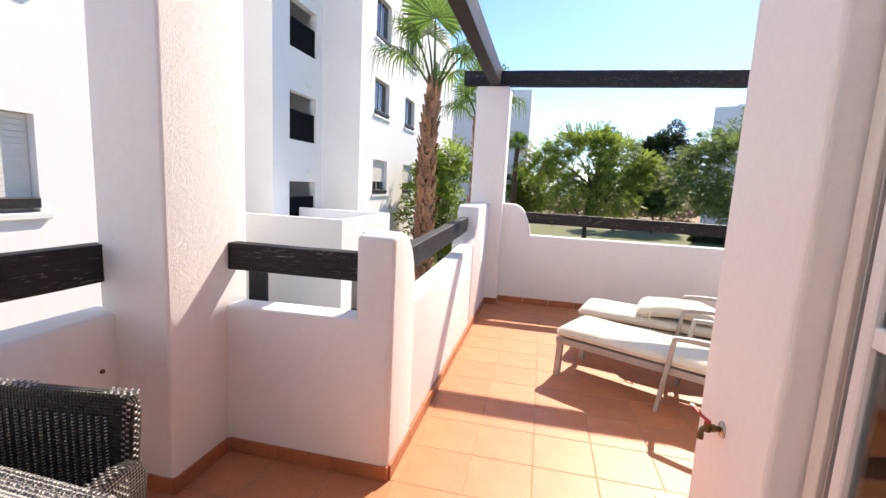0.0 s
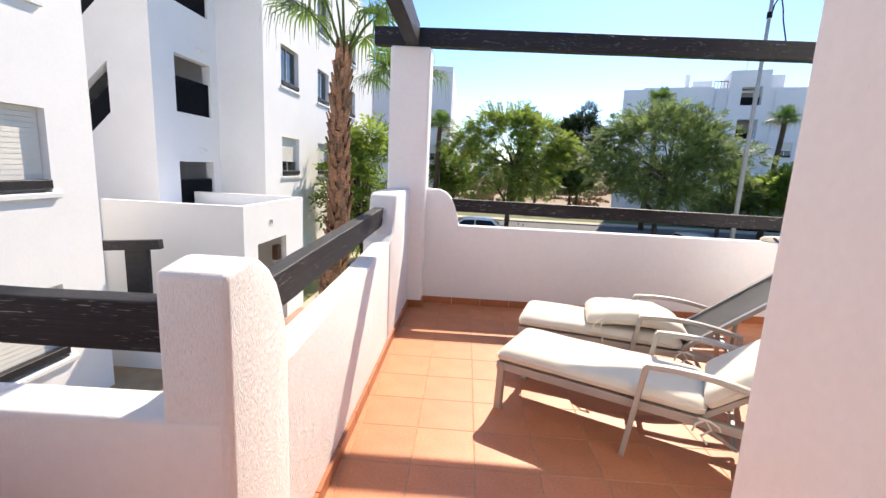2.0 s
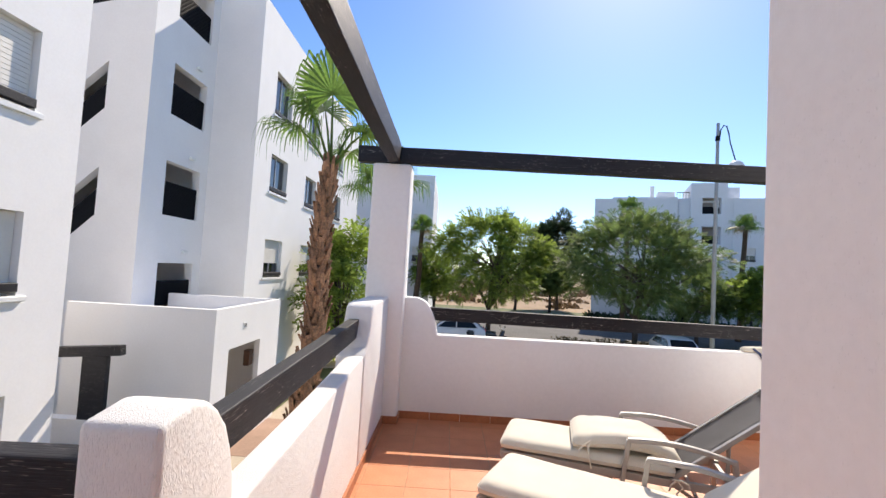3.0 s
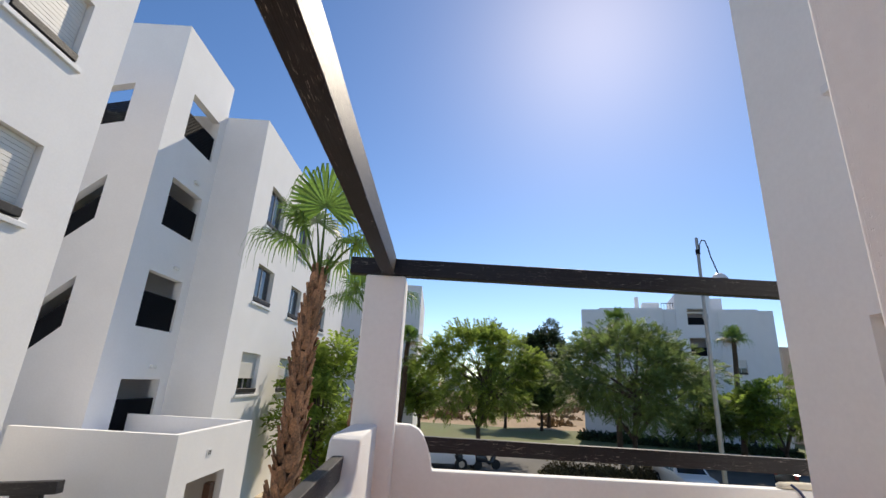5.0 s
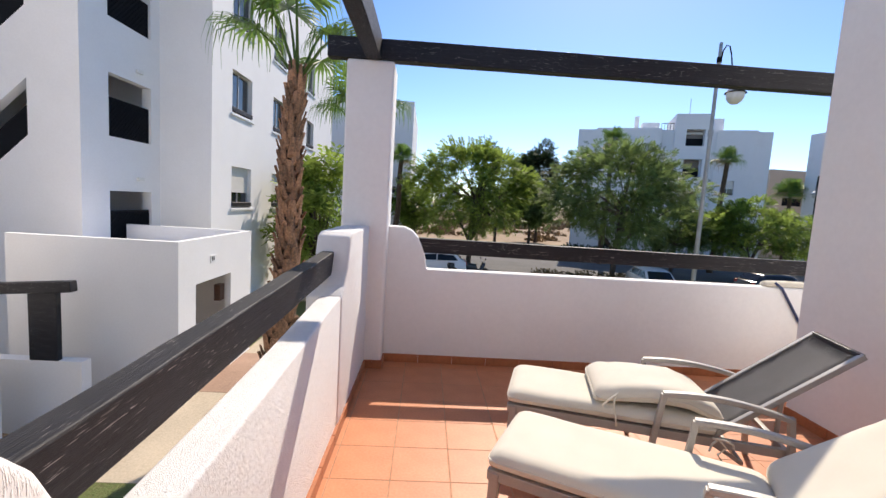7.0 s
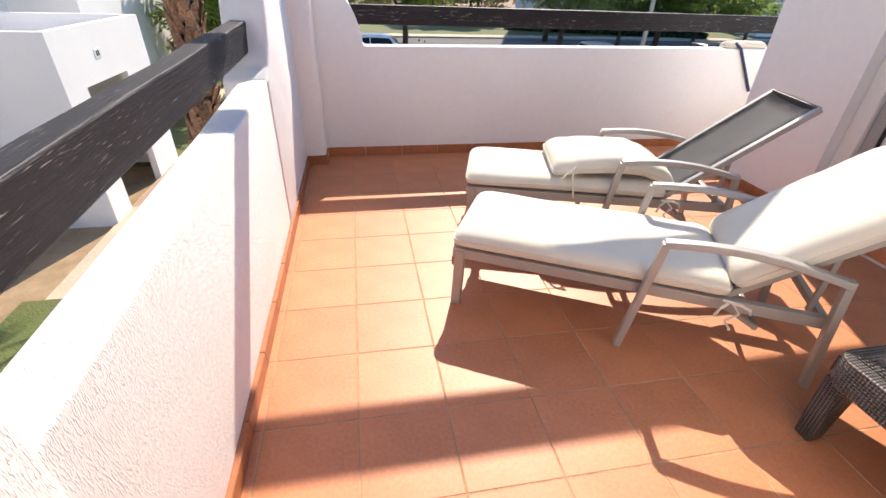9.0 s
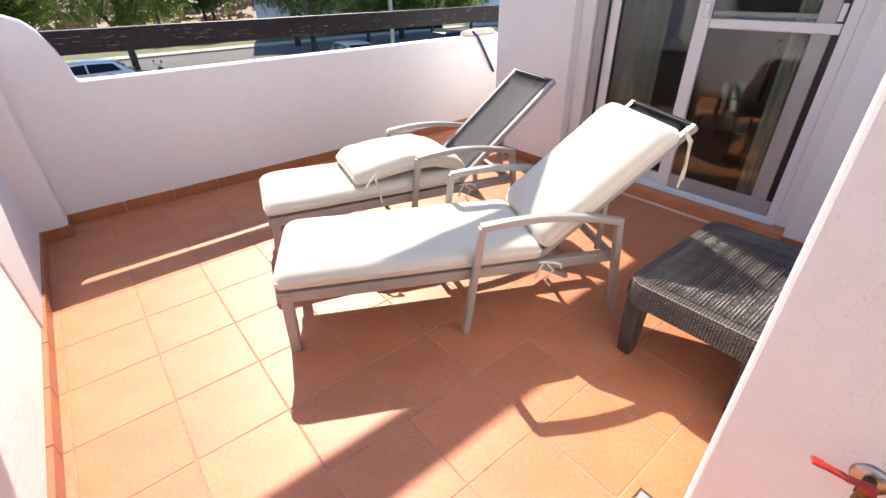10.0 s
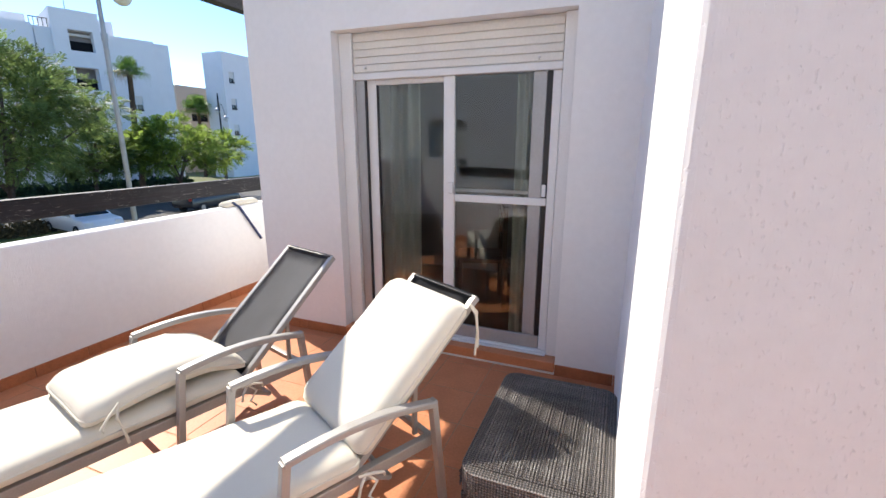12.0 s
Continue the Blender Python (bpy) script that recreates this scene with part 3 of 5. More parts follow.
def curtain(at, y0, y1, z0, z1, material, label, folds):
    bm = bmesh.new()
    n = folds * 8
    cols = []
    for i in range(n + 1):
        u = i / n
        w = 0.028 * math.sin(u * folds * 2 * math.pi) + 0.01 * math.sin(u * 23)
        cols.append([bm.verts.new((at + w * (0.7 + 0.3 * k / 6), y0 + (y1 - y0) * u, z0 + (z1 - z0) * k / 6)) for k in range(7)])
    for a, b in zip(cols, cols[1:]):
        for k in range(6):
            bm.faces.new((a[k], b[k], b[k + 1], a[k + 1]))
    bmesh.ops.solidify(bm, geom=bm.faces[:], thickness=0.003)
    return tagged(link_mesh("curtain", bm, material, True), label, "curtain")


curtain(3.12, 3.47, 3.88, 0.03, 2.15, M_CURTAIN, "pale curtain drawn to one side behind the glass", 5)
curtain(3.12, 2.50, 2.76, 0.03, 2.15, M_CURTAIN, "pale curtain bunched behind the door", 4)
curtain(1.10, -1.05, 1.30, 0.03, 2.2, M_DRAPE, "brown curtain hanging behind the living room door", 14)

# room behind the sliding door, its wall colour darkened to look unlit
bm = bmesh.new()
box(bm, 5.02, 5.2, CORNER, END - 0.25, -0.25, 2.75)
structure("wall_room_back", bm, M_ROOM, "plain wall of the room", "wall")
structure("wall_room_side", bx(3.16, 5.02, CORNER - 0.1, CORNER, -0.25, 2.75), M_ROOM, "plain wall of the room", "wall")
structure("floor_room", bx(3.13, 5.02, CORNER, END - 0.25, -0.25, 0.02), M_BROWN, "dark brown room floor", "floor")
structure("floor_living", bx(1.24, 2.6, FLOOR_Y, 1.40, -0.25, 0.02), M_BROWN, "dark floor of the living room", "floor")
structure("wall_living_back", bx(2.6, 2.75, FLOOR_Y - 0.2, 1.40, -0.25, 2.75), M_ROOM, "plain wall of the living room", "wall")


def indoor_chair(at, turn):
    c = thing("wooden_chair", at, "dark brown wooden chair inside the room", "chair", "chairs in the room", turn)
    for x in (-0.2, 0.2):
        for y in (-0.2, 0.2):
            part("leg", bar(bmesh.new(), (x, y, 0), (x, y, 0.45 if y < 0 else 0.95), 0.04, 0.04), M_BROWN, c)
    part("seat", bx(-0.22, 0.22, -0.22, 0.22, 0.44, 0.48, 0.01, 2), M_BROWN, c)
    for z in (0.62, 0.76, 0.90):
        part("slat", bx(-0.2, 0.2, 0.19, 0.215, z - 0.03, z + 0.03, 0.006), M_BROWN, c)
    return c


indoor_chair((4.0, 3.25, 0.02), 200)
indoor_chair((3.85, 2.72, 0.02), 120)


# ---- loungers ----
def strap(bm, pts, w, h):
    """A flat bar bent along points in its own upright plane."""
    rings = []
    for i, p in enumerate(pts):
        d = (Vector(pts[min(i + 1, len(pts) - 1)]) - Vector(pts[max(i - 1, 0)])).normalized()
        side = Vector((0, 0, 1)).cross(d).normalized()
        up = d.cross(side)
        c = Vector(p)
        e = 0.005
        rings.append([bm.verts.new(c + side * a + up * b) for a, b in ((-w / 2 + e, -h / 2), (w / 2 - e, -h / 2), (w / 2, -h / 2 + e), (w / 2, h / 2 - e), (w / 2 - e, h / 2), (-w / 2 + e, h / 2), (-w / 2, h / 2 - e), (-w / 2, -h / 2 + e))])
    for u, v in zip(rings, rings[1:]):
        for k in range(8):
            bm.faces.new((u[k], u[(k + 1) % 8], v[(k + 1) % 8], v[k]))
    bm.faces.new(rings[0][::-1])
    bm.faces.new(rings[-1])
    return bm


def sun_lounger(at, turn, label, folded):
    """Built with its foot at the origin: x runs to the head, y across."""
    L = thing("sun_lounger", at, label, "sun lounger", "sun loungers on the terrace", turn)
    W, H, Z = 0.53, 1.17, 0.318
    for y in (0.02, W - 0.02):
        part("side_rail", bar(bmesh.new(), (0.0, y, Z - 0.025), (1.52, y, Z - 0.025), 0.035, 0.05), M_ALU, L)
        part("leg", bar(bmesh.new(), (0.025, y, 0), (0.035, y, Z - 0.01), 0.045, 0.045, up=(0, 1, 0)), M_ALU, L)
    for x in (0.02, 0.62, 1.50):
        part("cross_bar", bar(bmesh.new(), (x, 0.03, Z - 0.03), (x, W - 0.03, Z - 0.03), 0.03, 0.03), M_ALU, L)
    for y, s in ((-0.03, -1), (W + 0.03, 1)):
        a = part("arm", bmesh.new(), M_ALU, L)
        bm = bmesh.new()
        pts = [(0.85 + 0.62 * k / 8, y, 0.520 + 0.05 * math.sin(math.pi * (0.12 + 0.80 * k / 8)) - 0.035 * k / 8) for k in range(9)]
        strap(bm, pts, 0.045, 0.028)
        part("arm_top", bm, M_ALU, a)
        part("front_post", bar(bmesh.new(), (0.79, y, 0), (0.855, y, 0.54), 0.03, 0.036, up=(0, 1, 0)), M_ALU, a)
        part("rear_post", bar(bmesh.new(), (1.52, y, 0), (1.465, y, 0.515), 0.03, 0.036, up=(0, 1, 0)), M_ALU, a)
    bm = bx(0.01, H, 0.04, W - 0.04, Z - 0.004, Z + 0.004)
    part("seat_sling", bm, M_SLING, L)
    ang = math.atan2(0.49, 0.57)
    back = Matrix.Translation((H - 0.03, 0, Z)) @ Matrix.Rotation(-ang, 4, "Y")
    bl = 0.84
    B = part("backrest", bmesh.new(), M_SLING, L)
    for y in (0.045, W - 0.045):
        part("back_rail", bar(bmesh.new(), back @ Vector((0, y, 0)), back @ Vector((bl, y, 0)), 0.032, 0.03), M_ALU, B)
    bm = bmesh.new()
    n = 8
    rows = []
    for i in range(n + 1):
        rows.append([bm.verts.new(back @ Vector((bl * i / n, 0.05 + (W - 0.10) * j / 6, 0.008 - 0.012 * math.sin(math.pi * j / 6)))) for j in range(7)])
    for a, b in zip(rows, rows[1:]):
        for j in range(6):
            bm.faces.new((a[j], b[j], b[j + 1], a[j + 1]))
    bmesh.ops.solidify(bm, geom=bm.faces[:], thickness=0.004)
    part("sling", bm, M_SLING, B, "dark grey mesh sling", True)
    bm = bmesh.new()
    bar(bm, back @ Vector((bl - 0.01, 0.05, 0)), back @ Vector((bl - 0.01, W - 0.05, 0)), 0.03, 0.03)
    part("head_bar", bm, M_BLACK, B, "black head bar")
    if not folded:
        bm = bmesh.new()
        pocket = [[bm.verts.new(back @ Vector((bl - 0.115 + 0.11 * i / 3, 0.05 + (W - 0.10) * j / 6, 0.014 - 0.012 * math.sin(math.pi * j / 6)))) for j in range(7)] for i in range(4)]
        for a, b in zip(pocket, pocket[1:]):
            for j in range(6):
                bm.faces.new((a[j], b[j], b[j + 1], a[j + 1]))
        bmesh.ops.solidify(bm, geom=bm.faces[:], thickness=0.004)
        part("head_pocket", bm, M_POCKET, B, "black fabric head pocket", True)
    for y in (0.09, W - 0.09):
        part("prop", bar(bmesh.new(), back @ Vector((0.42, y, -0.01)), (1.46, y, Z - 0.03), 0.018, 0.022), M_ALU, L)
    # bar and struts under the backrest
    part("rear_bar", bar(bmesh.new(), (1.30, 0.05, Z - 0.14), (1.30, W - 0.05, Z - 0.14), 0.022, 0.022), M_ALU, L)
    for y in (0.06, W - 0.06):
        part("strut", bar(bmesh.new(), (1.30, y, Z - 0.14), (1.12, y, Z - 0.04), 0.02, 0.022), M_ALU, L)
    # cushions
    C = part("seat_cushion", bmesh.new(), M_CUSHION, L)
    bm = bmesh.new()
    m = Matrix.Translation((-0.005, -0.005, Z + 0.005))
    rim = cushion(bm, m, H - 0.015, W + 0.01, 0.084, 26, 15, 0.28, seed=1.3 + turn)
    part("pad", bm, M_CUSHION, C, "cream canvas seat pad", True)
    bm = bmesh.new()
    tube(bm, rim[::1] + rim[:1], 0.005, 6)
    part("piping", bm, M_CUSHION, C, "cream piping", True)
    if folded:
        K = part("folded_cushion", bmesh.new(), M_CUSHION, L)
        m = Matrix.Translation((0.50, 0.01, Z + 0.082)) @ Matrix.Rotation(radians(-1), 4, "Y") @ Matrix.Rotation(radians(3), 4, "Z")
        bm = bmesh.new()
        rim = cushion(bm, m, 0.70, W - 0.02, 0.098, 20, 15, 0.34, wave=0.011, seed=5.1)
        for v in bm.verts:
            u = (m.inverted() @ v.co).x
            v.co.z += 0.03 * math.sin(math.pi * min(1, max(0, u / 0.7))) - 0.045 * max(0, u - 0.5) / 0.2
        rim = [Vector((p.x, p.y, p.z + 0.03 * math.sin(math.pi * min(1, max(0, (m.inverted() @ p).x / 0.7))) - 0.045 * max(0, (m.inverted() @ p).x - 0.5) / 0.2)) for p in rim]
        part("pad", bm, M_CUSHION, K, "cream back cushion folded down over the seat", True)
        bm = tube(bmesh.new(), rim + rim[:1], 0.005, 6)
        part("piping", bm, M_CUSHION, K, "cream piping", True)
        ties = [[(0.62, -0.005, 0.49), (0.60, -0.03, 0.44), (0.615, -0.035, 0.37), (0.625, -0.03, 0.31)], [(0.62, -0.005, 0.49), (0.57, -0.03, 0.455), (0.54, -0.035, 0.42), (0.55, -0.03, 0.40)]]
    else:
        K = part("back_cushion", bmesh.new(), M_CUSHION, L)
        m = back @ Matrix.Translation((0.05, -0.005, 0.016))
        bm = bmesh.new()
        rim = cushion(bm, m, bl - 0.125, W + 0.01, 0.088, 20, 15, 0.32, seed=8.2)
        part("pad", bm, M_CUSHION, K, "cream canvas back pad", True)
        bm = tube(bmesh.new(), rim + rim[:1], 0.005, 6)
        part("piping", bm, M_CUSHION, K, "cream piping", True)
        e = back @ Vector((bl - 0.06, 0.0, 0.05))
        ties = [[e, e + Vector((0.03, -0.012, -0.04)), e + Vector((0.035, -0.012, -0.13)), e + Vector((0.02, -0.015, -0.24))],
                [e, e + Vector((0.02, -0.02, -0.05)), e + Vector((0.03, -0.02, -0.14)), e + Vector((0.04, -0.01, -0.21))]]
    h = Vector((H - 0.02, -0.02, Z + 0.01))
    ties += [[h, h + Vector((0.03, -0.03, -0.03)), h + Vector((-0.01, -0.035, -0.07)), h + Vector((0.02, -0.03, -0.11))],
             [h + Vector((-0.03, 0, 0)), h + Vector((0.02, -0.03, 0.012)), h + Vector((0.06, -0.03, -0.005)), h + Vector((0.07, -0.02, -0.03))],
             [h, h + Vector((-0.04, -0.03, -0.02)), h + Vector((-0.05, -0.03, -0.06))]]
    for t in ties:
        part("tie", tube(bmesh.new(), t, 0.006, 6), M_CUSHION, K, "cream cord tie")
    return L


sun_lounger((0.268, 3.420, 0), -27.8, "taupe aluminium sun lounger with cream cushions, backrest raised", False)
sun_lounger((0.486, 4.100, 0), -16.6, "taupe sun lounger with its back cushion folded onto the seat", True)


# ---- rattan stool, chair and table ----
def weave_band(bm, frame_at, nu, nv, du, dv):
    """Rows of small raised strands over a surface given by frame_at(u, v) -> place, along, up, out."""
    for j in range(nv):
        for i in range(nu):
            p, a, b, o = frame_at((i + 0.5) / nu, (j + 0.5) / nv)
            flip = (i + j) % 2
            w, h, t = (0.98 * du, 0.62 * dv, 0.0032) if flip else (0.62 * du, 0.98 * dv, 0.0022)
            q = [p + a * (sx * w / 2) + b * (sy * h / 2) for sx, sy in ((-1, -1), (1, -1), (1, 1), (-1, 1))]
            base = [bm.verts.new(c) for c in q]
            tp = [bm.verts.new(p + (c - p) * 0.7 + o * t) for c in q]
            bm.faces.new(tp)
            for k in range(4):
                bm.faces.new((base[k], base[(k + 1) % 4], tp[(k + 1) % 4], tp[k]))


def rattan_stool():
    x0, x1, y0, y1, zt = 1.36, 2.14, 1.995, 2.535, 0.385
    s = thing("rattan_footstool", ((x0 + x1) / 2, (y0 + y1) / 2, 0), "dark brown woven rattan footstool against the white wall", "footstool")
    lx, ly = (x1 - x0) / 2, (y1 - y0) / 2
    plan = []
    for cx, cy, a0 in ((lx - 0.07, ly - 0.07, 0), (-lx + 0.07, ly - 0.07, 90), (-lx + 0.07, -ly + 0.07, 180), (lx - 0.07, -ly + 0.07, 270)):
        for k in range(6):
            a = radians(a0 + 18 * k)
            plan.append((cx + 0.07 * math.cos(a), cy + 0.07 * math.sin(a)))
    body = slab(plan, "z", zt - 0.115, zt - 0.004, 0.026, 4)
    for v in body.verts:
        v.co.z += 0.012 * (1 - (v.co.x / lx) ** 2) * (1 - (v.co.y / ly) ** 2) if v.co.z > zt - 0.05 else 0
    part("body", body, M_RATTAN, s, smooth=True)
    for sx in (-1, 1):
        for sy in (-1, 1):
            bm = slab([(-0.040, -0.040), (0.040, -0.040), (0.040, 0.040), (-0.040, 0.040)], "z", 0, zt - 0.1, 0.012, 3)
            for v in bm.verts:
                v.co.x *= 0.72 + 0.28 * v.co.z / (zt - 0.1)
                v.co.y *= 0.72 + 0.28 * v.co.z / (zt - 0.1)
                v.co.x += sx * (lx - 0.05)
                v.co.y += sy * (ly - 0.05)
            part("leg", bm, M_RATTAN_LEG, s, smooth=True)
    bm = bmesh.new()
    ix, iy = lx - 0.04, ly - 0.04

    def top(u, v):
        x, y = -ix + 2 * ix * u, -iy + 2 * iy * v
        return Vector((x, y, zt - 0.0035 + 0.012 * (1 - (x / lx) ** 2) * (1 - (y / ly) ** 2))), Vector((1, 0, 0)), Vector((0, 1, 0)), Vector((0, 0, 1))
    weave_band(bm, top, 56, 34, 2 * ix / 56, 2 * iy / 34)
    for sgn, ax in ((1, "y"), (-1, "x")):
        def side(u, v):
            z = zt - 0.105 + 0.07 * v
            if ax == "y":
                return Vector((-ix + 2 * ix * u, ly, z)), Vector((1, 0, 0)), Vector((0, 0, 1)), Vector((0, 1, 0))
            return Vector((-lx, -iy + 2 * iy * u, z)), Vector((0, 1, 0)), Vector((0, 0, 1)), Vector((-1, 0, 0))
        weave_band(bm, side, 56 if ax == "y" else 34, 6, 0.0118, 0.0118)
    tagged(part("weave", bm, M_RATTAN, s, "plaited flat strands"), kind="stuff")


rattan_stool()


def rattan_chair():
    """Woven armchair; its back rises behind the table edge, with a dark frame round an openwork panel."""
    c = thing("rattan_armchair", (-1.315, 0.88, 0), "dark brown woven rattan armchair at the terrace table", "chair", turn=9)
    w, zt = 0.255, 0.80
    out = [(-w, 0.40), (w - 0.03, 0.40), (w, zt - 0.05), (w - 0.012, zt - 0.012), (w - 0.05, zt), (-w + 0.05, zt), (-w + 0.012, zt - 0.012), (-w - 0.02, zt - 0.05)]
    part("backrest", slab(out, "y", -0.022, 0.022, 0.014, 3), M_RATTAN_DARK, c, smooth=True)

    def dab(bm, p, along, up, normal, l, h, t):
        q = [p + along * (sx * l / 2) + up * (sy * h / 2) for sx, sy in ((-1, -1), (1, -1), (1, 1), (-1, 1))]
        base = [bm.verts.new(x) for x in q]
        tops = [bm.verts.new(p + (x - p) * 0.7 + normal * t) for x in q]
        bm.faces.new(tops)
        for k in range(4):
            bm.faces.new((base[k], base[(k + 1) % 4], tops[(k + 1) % 4], tops[k]))

    X, Y, Z = Vector((1, 0, 0)), Vector((0, 1, 0)), Vector((0, 0, 1))
    # pale dashes stand in for light gaps in the dark weave
    bm = bmesh.new()
    for i in range(15):
        for j in range(27):
            x = -w + 0.055 + 0.0262 * i
            dab(bm, Vector((x, -0.0225, 0.445 + 0.0108 * j)), (X + Z * 0.35).normalized(), Z, -Y, 0.0125, 0.0052, 0.003)
    tagged(part("openwork", bm, M_RATTAN_PALE, c, "pale dashes painted as light gaps in the back"), kind="stuff")
    # pale dabs on the rim imitate sun glinting on dark strands
    bm = bmesh.new()
    for j in range(34):
        z = 0.44 + 0.0102 * j
        edge = w - 0.03 + 0.03 * (z - 0.40) / 0.35
        for k in range(4):
            if (j + k) % 2:
                continue
            if k < 2:
                dab(bm, Vector((edge - 0.028 + 0.013 * k, -0.0225, z)), X, Z, -Y, 0.012, 0.007, 0.003)
            else:
                dab(bm, Vector((edge + 0.0005, -0.014 + 0.014 * (k - 2), z)), Y, Z, X, 0.012, 0.007, 0.003)
    for i in range(46):
        x = -w + 0.05 + 0.0102 * i
        for k in range(3):
            if (i + k) % 2 == 0 and (i < 14 or i > 35):
                dab(bm, Vector((x, -0.014 + 0.014 * k, zt + 0.0003)), Y, X, Z, 0.012, 0.007, 0.003)
    tagged(part("rim_weave", bm, M_RATTAN_PALE, c, "pale strands painted as sun glints round the rim"), kind="stuff")
    part("seat", slab([(-w, -0.5), (w - 0.02, -0.5), (w - 0.02, 0.0), (-w, 0.0)], "z", 0.34, 0.44, 0.03, 3), M_RATTAN_DARK, c, smooth=True)
    for sx in (-1, 1):
        x = sx * (w + 0.005)
        arm = part("arm", slab([(-0.50, 0.44), (-0.02, 0.44), (-0.005, 0.56), (-0.03, 0.605), (-0.09, 0.625), (-0.46, 0.62), (-0.50, 0.59)], "x", x - 0.028, x + 0.028, 0.018, 3), M_RATTAN_DARK, c, smooth=True)
        # same painted sun glints along the arm's top and outer side
        bm = bmesh.new()
        for i in range(34):
            y = -0.455 + 0.0108 * i
            for k in range(4):
                if (i + k) % 2 == 0:
                    dab(bm, Vector((x - 0.018 + 0.012 * k, y, 0.6225)), X, Y, Z, 0.012, 0.007, 0.003)
            for k in range(12):
                if (i + k) % 2 == 0:
                    dab(bm, Vector((x + sx * 0.0285, y, 0.46 + 0.0115 * k)), Y, Z, X * sx, 0.011, 0.007, 0.003)
        tagged(part("arm_glints", bm, M_RATTAN_PALE, arm, "pale strands painted as sun glints on the arm"), kind="stuff")
        for y in (-0.46, -0.02):
            part("leg", bar(bmesh.new(), (sx * (w - 0.03), y, 0), (sx * (w - 0.03), y, 0.4), 0.045, 0.045, 0.01), M_RATTAN_DARK, c)


rattan_chair()


def rattan_table():
    t = thing("rattan_table", (-1.275, 0.20, 0), "square pale woven rattan table on the covered terrace", "table", turn=-1)
    part("tabletop", slab([(-0.45, -0.45), (0.45, -0.45), (0.45, 0.45), (-0.45, 0.45)], "z", 0.67, 0.725, 0.016, 3), M_RATTAN_PALE, t, smooth=True)
    bm = bmesh.new()
    weave_band(bm, lambda u, v: (Vector((-0.44 + 0.88 * u, 0.38 + 0.06 * v, 0.726)), Vector((1, 0, 0)), Vector((0, 1, 0)), Vector((0, 0, 1))), 60, 4, 0.0147, 0.015)
    weave_band(bm, lambda u, v: (Vector((0.38 + 0.06 * v, -0.44 + 0.88 * u, 0.726)), Vector((0, 1, 0)), Vector((1, 0, 0)), Vector((0, 0, 1))), 60, 4, 0.0147, 0.015)
    tagged(part("rim_weave", bm, M_RATTAN_PALE, t, "plaited rim strands"), kind="stuff")
    for sx in (-1, 1):
        for sy in (-1, 1):
            part("leg", bar(bmesh.new(), (sx * 0.40, sy * 0.40, 0), (sx * 0.40, sy * 0.40, 0.68), 0.06, 0.06, 0.012), M_RATTAN, t)


rattan_table()


# ---- garden tap ----
def garden_tap():
    x, y, z = TAP, 1.742, 0.565
    t = thing("garden_tap", (x, y, z), "tarnished brass garden tap with a red lever on the wall", "tap")
    part("wall_plate", rod(bmesh.new(), (0, 0, 0), (-0.007, 0, 0), 0.033, 0.029, 20), M_CHROME, t, "dull chrome wall plate", True)
    bm = bmesh.new()
    rod(bm, (-0.005, 0, 0), (-0.055, 0, 0), 0.011, 0.012, 12)
    rod(bm, (-0.028, 0, 0), (-0.046, 0, 0), 0.017, 0.017, 6)
    rod(bm, (-0.055, 0, -0.016), (-0.055, 0, 0.02), 0.014, 0.013, 12)
    tube(bm, [(-0.045, 0, 0), (-0.062, 0.0, -0.002), (-0.073, 0.0, -0.011), (-0.076, 0, -0.034)], [0.010, 0.010, 0.010, 0.011], 12)
    rod(bm, (-0.076, 0, -0.032), (-0.076, 0, -0.050), 0.0135, 0.013, 14)
    part("body", bm, M_BRASS, t, smooth=False)
    bm = bmesh.new()
    rod(bm, (-0.055, 0, 0.018), (-0.055, 0, 0.030), 0.013, 0.011, 12)
    for p, q, w in (((-0.055, 0.0, 0.028), (-0.072, 0.035, 0.034), 0.016), ((-0.070, 0.032, 0.034), (-0.088, 0.070, 0.048), 0.016), ((-0.087, 0.068, 0.048), (-0.095, 0.088, 0.052), 0.020)):
        bar(bm, p, q, w, 0.006, 0.002)
    part("lever", bm, M_RED, t, "red painted lever")


garden_tap()

# drain, rod and stain marks on the terrace
g = thing("floor_drain", (0.815, 2.038, 0), "small square metal floor drain set in the tiles", "drain")
bm = bmesh.new()
for a in ((-0.075, 0.075, -0.075, -0.068), (-0.075, 0.075, 0.068, 0.075), (-0.075, -0.068, -0.068, 0.068), (0.068, 0.075, -0.068, 0.068)):
    box(bm, *a, -0.002, 0.0035)
part("rim", bm, M_BRASS, g, "tarnished metal rim")
part("plate", bx(-0.068, 0.068, -0.068, 0.068, -0.002, 0.0025, 0.001), M_GREYALU, g, "dull metal plate")
part("drain_hole", rod(bmesh.new(), (-0.01, 0, 0.0025), (-0.01, 0, 0.0032), 0.011, seg=14), M_BLACK, g, "dark hole")
tagged(link_mesh("awning_rod", tube(bmesh.new(), [(3.33, FAR + 0.03, 0.948), (3.372, FAR - 0.014, 0.90), (3.62, FAR - 0.014, 0.53)], 0.012, 8), M_BLUE), "thin dark blue rod leaning on the parapet", "rod")

bm = bmesh.new()
cushion(bm, Matrix.Translation((3.24, FAR + 0.015, 0.898)) @ Matrix.Rotation(radians(2), 4, "Z"), 0.46, 0.12, 0.062, 14, 8, 0.4, wave=0.008, seed=2.2)
tagged(link_mesh("folded_cloth", bm, M_CUSHION, True), "white folded cloth lying on top of the parapet", "cloth")
